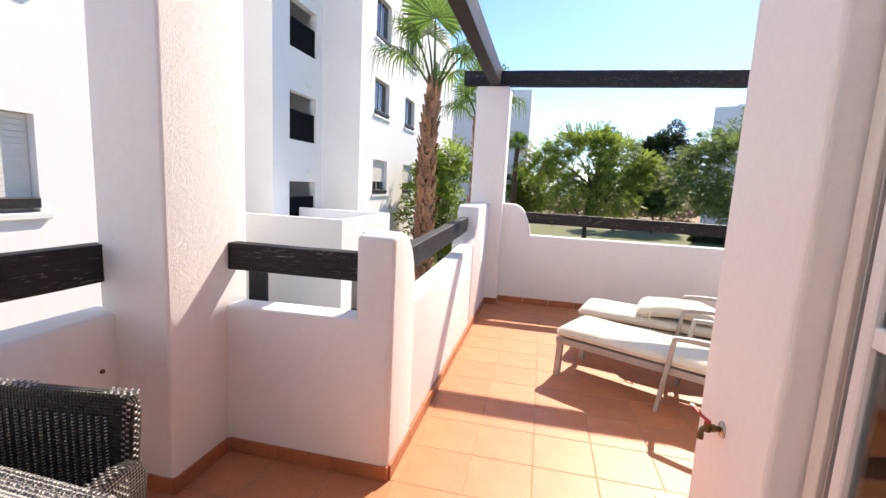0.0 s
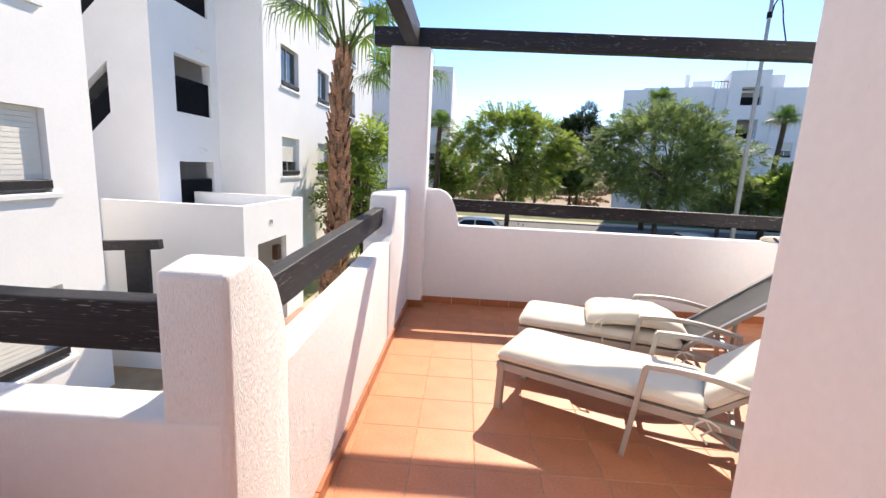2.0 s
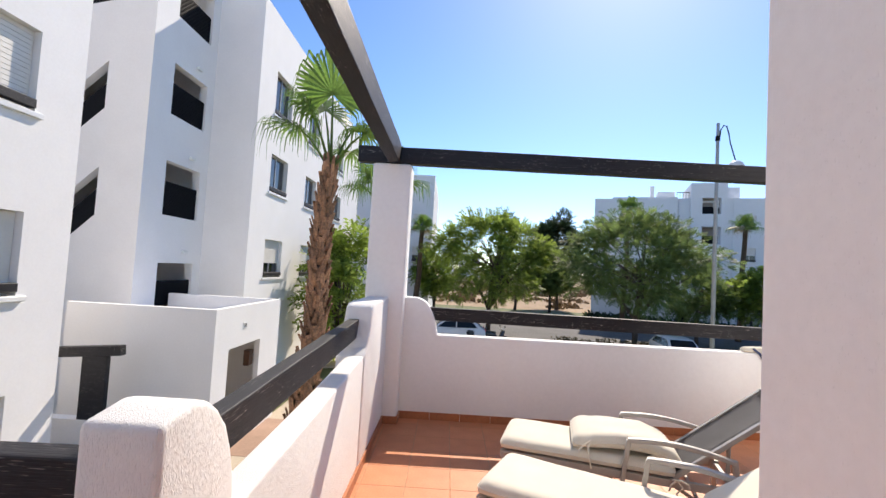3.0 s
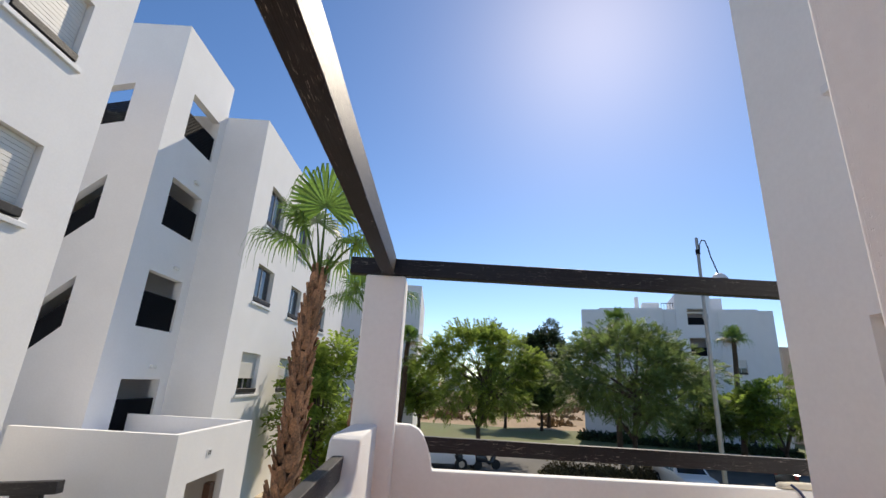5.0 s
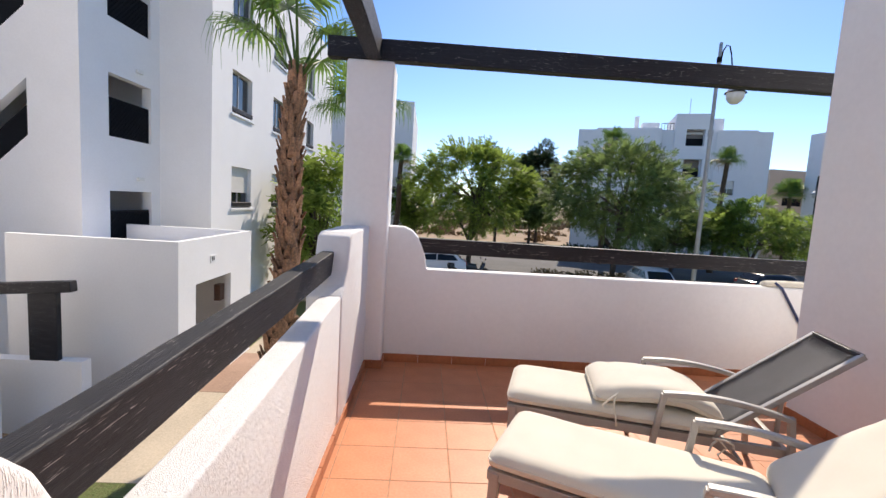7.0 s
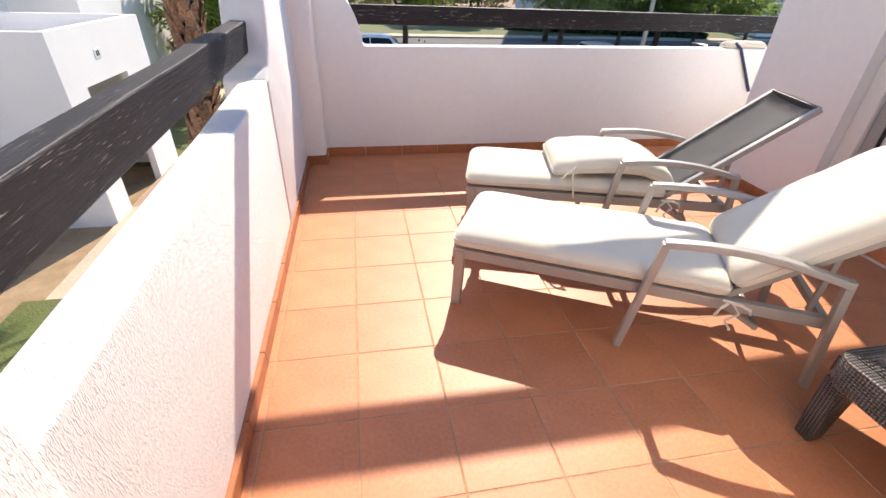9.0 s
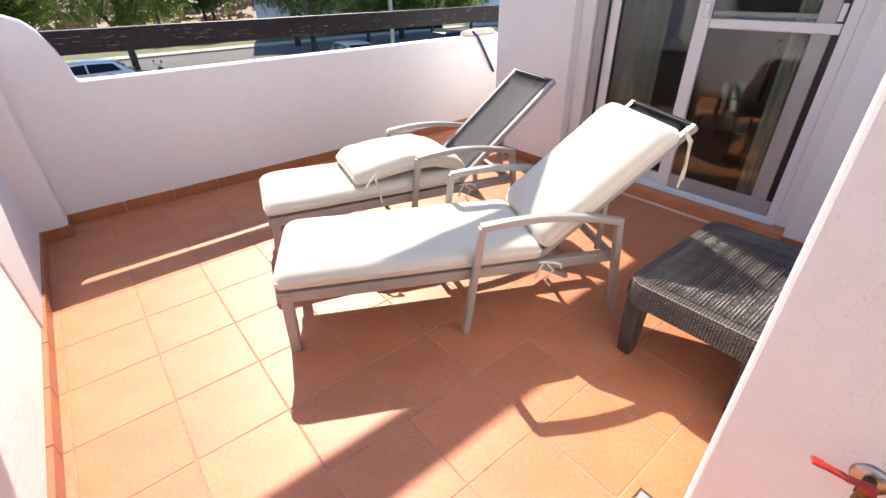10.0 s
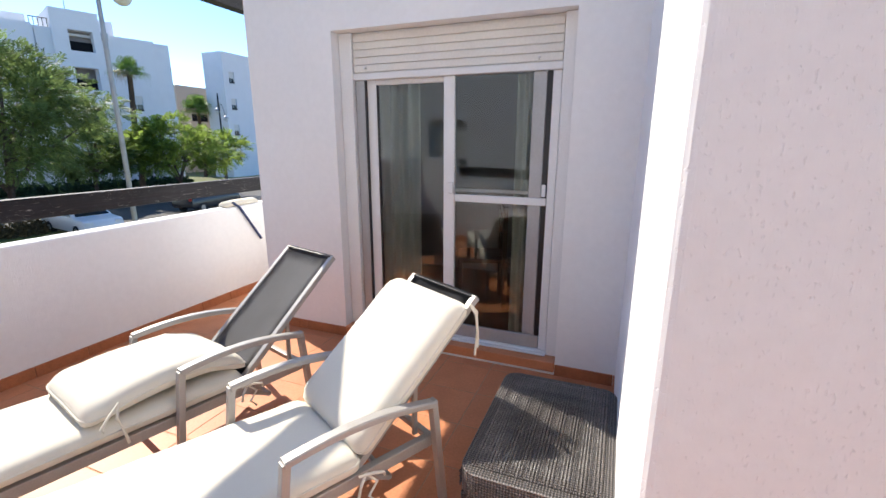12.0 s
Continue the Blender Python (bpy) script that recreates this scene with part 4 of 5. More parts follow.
tagged(link_mesh("weep_hole", rod(bmesh.new(), (WEST + 0.008, 3.27, 0.03), (WEST + 0.016, 3.27, 0.03), 0.014, 0.012, 12), M_BLACK), "small dark drain spout at the foot of the parapet", "drain spout")
tagged(link_mesh("wall_plug", rod(bmesh.new(), (-1.742, 1.36, 0.585), (-1.732, 1.36, 0.585), 0.011, 0.009, 10), M_BRASS), "small rusty plug in the low parapet", "plug")


# ---- ground ----
G = -2.95
bm = bmesh.new()
bmesh.ops.create_grid(bm, x_segments=60, y_segments=60, size=1)
for v in bm.verts:
    r = max(abs(v.co.x), abs(v.co.y))
    k = 30 + 1500 * r ** 3
    v.co = Vector((v.co.x * k, v.co.y * k, G))
    d = max(0, v.co.y - 62)
    v.co.z += min(7.5, 0.030 * d) * (0.8 + 0.3 * noise.noise(v.co * 0.02))
structure("ground", bm, M_EARTH, "dry bare earth reaching to the horizon", "ground")


def sheet(name, x0, x1, y0, y1, h, material, label, category):
    return structure(name, bx(x0, x1, y0, y1, G - 0.1, G + h, 0.0), material, label, category)


sheet("lawn", -4.0, 40, 5.9, 20.0, 0.05, M_GRASS, "short lawn below the terrace", "lawn")
sheet("lawn_corner", -5.2, -3.0, 3.0, 7.85, 0.055, M_GRASS, "short lawn beside the footpath", "lawn")
sheet("lawn_back", -4.9, -3.0, 15.4, 20.0, 0.056, M_GRASS, "short lawn below the palms", "lawn")
sheet("pavement_path", -4.9, -3.0, 7.85, 15.4, 0.06, M_PAVE, "beige footpath beside the houses", "path")
sheet("pavement_path_cross", -3.0, -1.2, 11.2, 12.8, 0.062, M_PAVE, "beige footpath crossing the lawn", "path")
sheet("pavement_entrance", -4.88, -3.6, 11.0, 13.5, 0.066, M_PAVEPINK, "reddish paving in front of the entrance", "paving")
sheet("lawn_side", -9.0, -4.9, 13.5, 40, 0.04, M_GRASS, "lawn strip beside the building", "lawn")
sheet("pavement", -60, 60, 20.0, 22.0, 0.12, M_PAVE, "beige pavement along the street", "pavement")
sheet("kerb", -60, 60, 22.0, 22.15, 0.13, M_KERB, "concrete kerb", "kerb")
sheet("road", -60, 60, 22.15, 41.5, 0.02, M_ASPHALT, "asphalt parking street", "road")
sheet("kerb_far", -60, 60, 41.5, 41.65, 0.13, M_KERB, "concrete kerb", "kerb")
sheet("pavement_far", -60, 60, 41.65, 43.4, 0.12, M_PAVE, "beige pavement across the street", "pavement")
sheet("lawn_far", -30, 60.0, 43.4, 60.0, 0.06, M_GRASS, "lawn with trees across the street", "lawn")
sheet("path_far", -30, 40, 60.0, 61.5, 0.07, M_PAVE, "pale path at the edge of the field", "path")
sheet("lawn_island", 6.3, 12.9, 27.0, 29.4, 0.14, M_GRASS, "planted island in the parking street", "lawn")


# ---- houses around ----
def window_unit(parent, axis, at, u0, u1, z0, z1, shutter, out=1, rail=True, pane=True):
    """A window in a reveal: frame, pane or shutter, sill and a dark timber bar. 'out' is the way the wall faces."""
    def b(a0, a1, q0, q1, w0, w1, **k):
        lo, hi = sorted((at + out * w0, at + out * w1))
        return bx(lo, hi, a0, a1, q0, q1, **k) if axis == "x" else bx(a0, a1, lo, hi, q0, q1, **k)
    w = part("window", bmesh.new(), M_PVC, parent)
    e = 0.05
    bm = b(u0, u0 + e, z0, z1, -0.20, -0.15)
    for a in ((u1 - e, u1, z0, z1), (u0 + e, u1 - e, z0, z0 + e), (u0 + e, u1 - e, z1 - e, z1), ((u0 + u1) / 2 - 0.03, (u0 + u1) / 2 + 0.03, z0 + e, z1 - e)):
        t = b(*a, -0.20, -0.15)
        me = bpy.data.meshes.new("tmp")
        t.to_mesh(me)
        t.free()
        bm.from_mesh(me)
        bpy.data.meshes.remove(me)
    part("window_frame", bm, M_GREYALU, w)
    part("pane", b(u0 + e, u1 - e, z0 + e, z1 - e, -0.185, -0.175), M_CARGLASS, w)
    if shutter > 0:
        zb = z1 - (z1 - z0) * shutter
        n = max(3, int((z1 - zb) / 0.075))
        bm = bmesh.new()
        for k in range(n):
            za = zb + (z1 - zb) * k / n
            lo, hi = sorted((at - out * 0.14, at - out * 0.125))
            c = (lo, hi, u0 + 0.01, u1 - 0.01) if axis == "x" else (u0 + 0.01, u1 - 0.01, lo, hi)
            box(bm, *c, za, za + (z1 - zb) / n - 0.008)
        lo, hi = sorted((at - out * 0.148, at - out * 0.142))
        c = (lo, hi, u0 + 0.01, u1 - 0.01) if axis == "x" else (u0 + 0.01, u1 - 0.01, lo, hi)
        box(bm, *c, zb, z1)
        tagged(part("shutter", bm, M_SHUTTER, w, "cream roller shutter"), kind="stuff")
    part("sill", b(u0 - 0.12, u1 + 0.12, z0 - 0.09, z0 - 0.002, -0.12, 0.06, bevel=0.01), M_PVC, w)
    if rail:
        part("timber_bar", b(u0 - 0.0, u1 + 0.0, z0 + 0.06, z0 + 0.20, -0.10, 0.03, bevel=0.01), M_WOOD, w, "dark timber bar")
    return w


def lattice(parent, axis, at, u0, u1, z0, z1, out=1):
    """A black perforated balustrade panel: a frame with thin crossed slats before a dark sheet."""
    l = part("balustrade", bmesh.new(), M_LATTICE, parent)
    bm = bmesh.new()

    def q(a0, a1, q0, q1, w0, w1):
        lo, hi = sorted((at + out * w0, at + out * w1))
        box(bm, *((lo, hi, a0, a1) if axis == "x" else (a0, a1, lo, hi)), q0, q1)
    for a in ((u0, u1, z0, z0 + 0.05), (u0, u1, z1 - 0.05, z1), (u0, u0 + 0.05, z0, z1), (u1 - 0.05, u1, z0, z1)):
        q(*a, -0.12, -0.07)
    q(u0, u1, z0, z1, -0.108, -0.102)
    step, w, h = 0.13, u1 - u0, z1 - z0
    for lean in (1, -1):
        for k in range(1, int((w + h) / step) + 1):
            c = k * step
            p0, p1 = (max(0.0, c - h), min(c, h)), (min(c, w), max(0.0, c - w))
            ends = []
            for a, b in (p0, p1):
                u = u0 + a if lean > 0 else u1 - a
                d = at + out * (-0.092 if lean > 0 else -0.080)
                ends.append((d, u, z0 + b) if axis == "x" else (u, d, z0 + b))
            if math.dist(*ends) > 0.05:
                bar(bm, ends[0], ends[1], 0.012, 0.035, 0)
    tagged(part("panel", bm, M_LATTICE, l), kind="stuff")
    return l


window_unit(bpy.data.objects["wall_east"], "x", EAST, 2.64, 3.84, 4.06, 5.34, 0.5, out=-1)

NX, NEND = -6.6, 8.44      # neighbour house: face and end
def neighbour_house():
    h = thing("apartment_house", (NX - 4, 3, G), "white rendered apartment house with roller-shuttered windows", "house", "apartment houses")
    h.matrix_world = Matrix()
    wins = [(6.33, 7.57), (3.27, 4.57), (0.2, 1.5)]
    rows = [(-1.98, -0.70), (0.82, 2.12), (3.70, 4.99), (6.58, 7.87)]
    bm = pierced(bmesh.new(), "x", NX, -0.25, -6, NEND, G, 10.4, [(a, b, z0, z1) for a, b in wins for z0, z1 in rows])
    part("wall", bm, M_SMOOTH, h)
    part("end_wall", bx(-14, NX - 0.251, NEND - 0.25, NEND - 0.002, G, 10.4), M_SMOOTH, h)
    part("back_wall", bx(-14, NX - 0.3, -6, NEND - 0.26, G, 10.2), M_ROOM, h)
    part("roof", bx(-14, NX, -6, NEND - 0.0, 10.4, 10.5), M_SMOOTH, h)
    for a, b in wins:
        for i, (z0, z1) in enumerate(rows):
            window_unit(h, "x", NX, a, b, z0, z1, (0.97, 0.97, 0.97, 0.9)[i])


neighbour_house()


def stair_house():
    """Main block with a stair tower and a low entrance box."""
    h = thing("apartment_house", (-10, 20, G), "white apartment house with an open stair tower and black balustrades", "house", "apartment houses")
    h.matrix_world = Matrix.Translation((0, 0.3, -0.03))
    MX, MY, MT = -6.62, 14.94, 10.55
    cols = [(16.32, 17.95), (20.15, 21.7), (25.2, 26.6)]
    rows = [(0.98, 2.38), (4.12, 5.52), (6.98, 8.58)]
    holes = [(a, b, z0, z1) for a, b in cols for z0, z1 in rows]
    part("wall", pierced(bmesh.new(), "x", MX, -0.25, MY, 31.2, G, MT, holes), M_SMOOTH, h)
    part("end_wall", pierced(bmesh.new(), "y", MY, 0.25, -14, MX - 0.25, G, MT, []), M_SMOOTH, h)
    part("core", bx(-14, MX - 0.3, MY + 0.26, 31.2, G, MT - 0.4), M_ROOM, h)
    part("roof", bx(-14, MX - 0.25, MY + 0.25, 31.2, MT - 0.4, MT - 0.25), M_SMOOTH, h)
    for i, (a, b) in enumerate(cols):
        for j, (z0, z1) in enumerate(rows):
            window_unit(h, "x", MX, a, b, z0, z1, 0.62 if j == 0 else 0.0)
    # stair tower
    TX, TY, TT = -8.13, 11.9, 11.78
    op = [(12.82, 14.52, -2.9, -1.1), (12.82, 14.52, 0.0, 1.37), (12.82, 14.52, 2.74, 4.30), (12.82, 14.52, 5.64, 7.13), (12.82, 14.52, 8.50, 10.02)]
    t = part("stair_tower", bmesh.new(), M_SMOOTH, h)
    part("wall", pierced(bmesh.new(), "x", TX, -0.25, TY + 0.25, MY, G, TT, op), M_SMOOTH, t)
    part("wall", bx(-13.0, -12.75, TY, MY, G, TT), M_SMOOTH, t)
    # front of the tower with slanting stair openings
    xr, xl, slope = -9.30, -10.75, 0.95
    xs = [-13.0, xl, xr, TX]
    starts = [2.55, 5.40, 8.35]
    hgt = [1.28, 1.28, 1.30]

    def strip(x0, x1, lo0, lo1, hi0, hi1):
        bm = bmesh.new()
        a = [bm.verts.new(p) for p in ((x0, TY, lo0), (x1, TY, lo1), (x1, TY, hi1), (x0, TY, hi0))]
        b = [bm.verts.new(p) for p in ((x0, TY + 0.25, lo0), (x1, TY + 0.25, lo1), (x1, TY + 0.25, hi1), (x0, TY + 0.25, hi0))]
        bm.faces.new(a)
        bm.faces.new(b[::-1])
        for k in range(4):
            bm.faces.new((a[k], b[k], b[(k + 1) % 4], a[(k + 1) % 4]))
        part("stair_wall", bm, M_SMOOTH, t)
    strip(-13.0, xl, G, G, TT, TT)
    strip(xr, TX, G, G, TT, TT)
    drop = slope * (xr - xl)
    lo0, lo1 = G, G
    for s, g in zip(starts, hgt):
        dd = drop if s < 8 else 0.35
        strip(xl, xr, lo0, lo1, s - dd, s)
        lo0, lo1 = s - dd + g, s + g
    strip(xl, xr, lo0, lo1, TT, TT)
    part("roof", bx(-13.0, TX - 0.01, TY + 0.01, MY, TT - 0.2, TT - 0.1), M_SMOOTH, t)
    part("inner_wall", bx(-11.4, -11.2, TY + 0.3, MY - 0.05, G, 8.0), M_SMOOTH, t)
    part("inner_wall", bx(-9.85, -9.7, 13.0, MY - 0.05, G, 11.5), M_SMOOTH, t)
    for k, z in enumerate((-0.2, 2.6, 5.5, 8.35)):
        part("landing", bx(-11.2, TX - 0.26, 12.3, MY - 0.02, z - 0.2, z), M_SMOOTH, t)
    for (a, b, z0, z1), top in zip(op[1:], (0.85, 3.72, 6.58, 9.4)):
        lattice(t, "x", TX, a, b, z0, top)
    for s in starts:
        dd = drop if s < 8 else 0.35
        bm = bmesh.new()
        for k in range(12):
            u = k / 11
            o = u * 0.72
            bar(bm, (xl, TY + 0.08, s - dd + o), (xr, TY + 0.08, s + o), 0.02, 0.045, 0)
        tagged(part("balustrade", bm, M_LATTICE, t), kind="stuff")
    for z in (1.25, 4.15, 7.0):
        lamp = part("wall_lamp", bmesh.new(), M_OPAL, t)
        bm = bmesh.new()
        bmesh.ops.create_uvsphere(bm, u_segments=12, v_segments=8, radius=0.11, matrix=Matrix.Translation((-9.0, 13.6, z - 0.22)))
        part("globe", bm, M_OPAL, lamp, "white globe", True)
        part("stem", rod(bmesh.new(), (-9.0, 13.6, z - 0.12), (-9.0, 13.6, z + 0.10), 0.03), M_CHROME, lamp)
        part("wall_light", bx(TX, TX + 0.08, 13.85, 14.1, z + 0.42, z + 0.52, 0.02, 2), M_OPAL, t, "small white bulkhead light")
    # low entrance box
    e = part("entrance_box", bmesh.new(), M_SMOOTH, h)
    X, Y0, Y1, T = -4.86, 9.96, 13.55, 0.49
    part("wall", pierced(bmesh.new(), "x", X, -0.14, Y0, Y1, G, T, [(10.62, 12.3, G, -0.47)]), M_SMOOTH, e)
    part("wall", bx(-8.12, X - 0.14, Y0, Y0 + 0.14, G, T), M_SMOOTH, e)
    part("wall", bx(-8.12, X - 0.14, Y1 - 0.14, Y1, G, T), M_SMOOTH, e)
    part("wall", bx(-6.9, -6.75, Y0 + 0.14, Y1 - 0.14, G, -0.12), M_SMOOTH, e)
    part("roof", bx(-8.12, X - 0.14, Y0 + 0.14, Y1 - 0.14, -0.11, 0.0), M_SMOOTH, e)
    part("letter_box", bx(X - 0.30, X - 0.15, 12.05, 12.29, -1.15, -0.75, 0.01), M_BROWN, e, "brown letter box")
    # house number plate with unreadable marks
    n = part("number_plate", bx(X, X + 0.012, 11.24, 11.48, -0.08, 0.08, 0.004), M_PVC, e)
    for y in (11.30, 11.37):
        part("mark", bx(X + 0.012, X + 0.016, y, y + 0.035, -0.045, 0.045), M_LATTICE, n)
    part("drain_pipe", rod(bmesh.new(), (MX + 0.06, 15.1, G), (MX + 0.06, 15.1, -0.2), 0.05), M_PVC, h)


stair_house()

p = thing("lower_pergola", (-6.6, 9.2, G), "dark timber post and beam of a ground floor terrace", "pergola")
p.matrix_world = Matrix()
part("beam", bar(bmesh.new(), (-7.9, 9.2, -0.42), (-6.03, 9.2, -0.27), 0.16, 0.19, 0.01), M_WOOD, p)
part("post", bx(-6.78, -6.30, 9.16, 9.27, -1.60, -0.36, 0.01), M_WOOD, p)
structure("wall_garden", bx(-8.1, -5.9, 9.16, 9.38, G, -1.60), M_SMOOTH, "low white garden wall below", "garden wall")


def far_house(origin, label, paint, width, depth, top, windows=(), turn=0.0):
    h = thing("apartment_house", origin, label, "house", "apartment houses", turn)
    part("wall", pierced(bmesh.new(), "y", 0, 0.25, 0, width, 0, top, [w[:4] for w in windows]), paint, h)
    for x in (0, width - 0.25):
        part("end_wall", bx(x, x + 0.25, 0.25, depth, 0, top), paint, h)
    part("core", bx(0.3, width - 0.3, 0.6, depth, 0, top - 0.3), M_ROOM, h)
    for w in windows:
        if w[4] == "window":
            window_unit(h, "y", 0, *w[:4], 0.55, out=-1)
        elif w[4] == "balcony":
            b = part("balcony", bmesh.new(), M_LATTICE, h)
            # recess is a flat sheet in the dim room colour, standing in for shade
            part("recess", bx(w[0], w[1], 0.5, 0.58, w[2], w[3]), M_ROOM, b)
            part("panel", bx(w[0], w[1], 0.06, 0.12, w[2], w[2] + (w[3] - w[2]) * 0.5), M_LATTICE, b, "black balustrade panel")
        else:
            part("door", bx(w[0], w[1], 0.3, 0.36, w[2], w[3]), M_LATTICE, h, "dark entrance door")
    return h


# house across the street: origin at its west corner on the ground, its front turned a little
def street_house():
    wins = [(8.55, 9.95, 0.05, 2.35, "door"), (10.46, 12.1, 11.84, 13.45, "balcony"), (10.5, 12.0, 8.75, 10.5, "balcony"), (10.5, 12.0, 5.6, 7.3, "balcony"),
            (14.25, 15.3, 10.35, 11.75, "window"), (14.25, 15.3, 7.1, 8.5, "window"), (14.25, 15.3, 4.1, 5.5, "window"), (3.1, 4.2, 0.9, 2.4, "window"), (14.0, 15.2, 0.9, 2.3, "window"),
            (3.1, 4.2, 4.1, 5.5, "window"), (3.1, 4.2, 7.1, 8.5, "window"), (5.6, 6.7, 4.1, 5.5, "window")]
    h = far_house((15.97, 50.0, G), "white apartment house behind street trees", M_SMOOTH, 16.86, 7, 13.5, wins, -19.4)
    # raised stair tower with its parapet, west block step, set-back east block
    part("tower", bx(9.40, 10.44, -0.55, -0.002, 0, 15.0), M_SMOOTH, h)
    part("tower", bx(12.12, 12.65, -0.55, -0.002, 0, 15.0), M_SMOOTH, h)
    part("tower_lintel", bx(10.44, 12.12, -0.55, -0.002, 13.47, 15.0), M_SMOOTH, h)
    for z0, z1 in ((10.52, 11.82), (7.32, 8.73), (2.6, 5.58)):
        part("tower_panel", bx(10.44, 12.12, -0.55, -0.002, z0, z1), M_SMOOTH, h)
    part("tower_top", bx(9.40, 12.65, 0.0, 5.0, 13.5, 15.0), M_SMOOTH, h)
    part("roof_shed", bx(12.66, 14.4, 2.4, 4.8, 13.2, 15.1), M_SMOOTH, h)
    part("roof_shed", bx(6.5, 8.2, 1.8, 3.6, 13.2, 14.55), M_SMOOTH, h)
    part("chimney", bx(5.72, 6.14, 1.8, 2.2, 13.2, 15.2), M_SMOOTH, h)
    part("west_block", bx(1.88, 8.19, -0.35, -0.002, 2.5, 13.6), M_SMOOTH, h)
    part("east_block", bx(16.862, 18.3, 0.5, 7.0, 0, 13.45), M_SMOOTH, h)
    part("roof", bx(0.26, 16.6, 0.26, 7.0, 13.1, 13.3), M_SMOOTH, h)
    rail = part("roof_rail", bmesh.new(), M_LATTICE, h)
    for k in range(5):
        part("baluster", rod(bmesh.new(), (8.2 + 0.28 * k, 0.3, 13.45), (8.2 + 0.28 * k, 0.3, 14.2), 0.025, seg=6), M_LATTICE, rail)
    part("handrail", rod(bmesh.new(), (8.2, 0.3, 14.2), (9.4, 0.3, 14.2), 0.04, seg=6), M_LATTICE, rail)
    for x in (4.35, 8.35, 13.3):
        part("downpipe", rod(bmesh.new(), (x, -0.06, 0), (x, -0.06, 2.45 if x < 8 else 13.3), 0.045, seg=6), M_PVC, h)
    part("aerial", tube(bmesh.new(), [(11.0, 2.0, 15.0), (11.0, 2.0, 17.0)], 0.03, 6), M_STEEL, h)


street_house()
far_house((-13.7, 42.3, G), "white apartment house end seen past the column", M_SMOOTH, 12.0, 14, 13.45, windows=[(10.2, 11.2, 8.3, 9.7, "window"), (10.2, 11.2, 5.2, 6.6, "window")])
far_house((44.3, 58, G), "cream apartment house far down the street", M_CREAMWALL, 22.0, 10, 11.6, windows=[(2 + 4 * (k % 4), 4.6 + 4 * (k % 4), 1 + 3.0 * (k // 4), 3 + 3.0 * (k // 4), "balcony") for k in range(12)])
far_house((41.2, 46, G), "white narrow apartment house down the street", M_SMOOTH, 14.0, 3, 14.4, windows=[(0.8, 1.6, 2 + 3 * k, 3.3 + 3 * k, "window") for k in range(4)])
for k, (x, y, w, hh) in enumerate(((-14, 160, 9, 9.5), (-3, 165, 5, 10.5), (4, 170, 8, 8.5), (-30, 150, 14, 10.0))):
    b = thing("distant_house", (x, y, G), "small pale house on the horizon", "house", "distant houses")
    part("wall", pierced(bmesh.new(), "y", 0, 8, 0, w, 0, hh + 2.6, []), M_SMOOTH, b)
    for i in range(int(w // 2)):
        for j in range(3):
            part("window", bx(0.6 + 2 * i, 1.6 + 2 * i, -0.05, 0, 4.2 + 2.8 * j, 5.4 + 2.8 * j), M_CARGLASS, b)


# ---- palms and trees ----
def fan_frond(bm, base, direction, length, fan, rng, droop):
    """Petiole and a pleated fan of leaflets, joined near the hub, whose tips hang as threads."""
    d = Vector(direction).normalized()
    side = d.cross(Vector((0, 0, 1)))
    side = side.normalized() if side.length > 1e-3 else Vector((1, 0, 0))
    up = side.cross(d)
    mid = base + d * length * 0.6 + Vector((0, 0, -droop * 0.12))
    tip = base + d * length + Vector((0, 0, -droop * 0.45))
    tube(bm, [base, mid, tip], [0.032, 0.022, 0.014], 6)
    ax = (tip - mid).normalized()
    ax = (ax + Vector((0, 0, -droop * 0.9))).normalized()
    flat = side.cross(ax).normalized()
    n = 40
    for k in range(n):
        th = (k / (n - 1) - 0.5) * 2 * radians(128)
        dirn = (ax * math.cos(th) + side * math.sin(th) + flat * (0.10 if k % 2 else -0.02)).normalized()
        ll = fan * (0.72 + 0.28 * math.cos(th * 0.8)) * rng.uniform(0.9, 1.08)
        w = fan * 0.032 * rng.uniform(0.8, 1.1)
        cross = dirn.cross(flat).normalized()
        sag = (0.10 + 0.5 * droop) * rng.uniform(0.6, 1.4)
        p0, p1 = tip, tip + dirn * ll * 0.52 + Vector((0, 0, -ll * 0.10 * sag))
        p2 = p1 + dirn * ll * 0.24 + Vector((0, 0, -ll * 0.30 * sag))
        p3 = p2 + dirn * ll * 0.08 + Vector((0, 0, -ll * 0.34 * rng.uniform(0.3, 1.3)))
        p4 = p3 + Vector((rng.uniform(-0.02, 0.02), rng.uniform(-0.02, 0.02), -ll * 0.28 * rng.uniform(0.0, 1.3)))
        v = [bm.verts.new(p0 + cross * 0.004), bm.verts.new(p0 - cross * 0.004)]
        for p, ww in ((p1, w), (p2, w * 0.55), (p3, 0.006), (p4, 0.0025)):
            x = [bm.verts.new(p + cross * ww), bm.verts.new(p - cross * ww)]
            bm.faces.new((v[0], v[1], x[1], x[0]))
            v = x


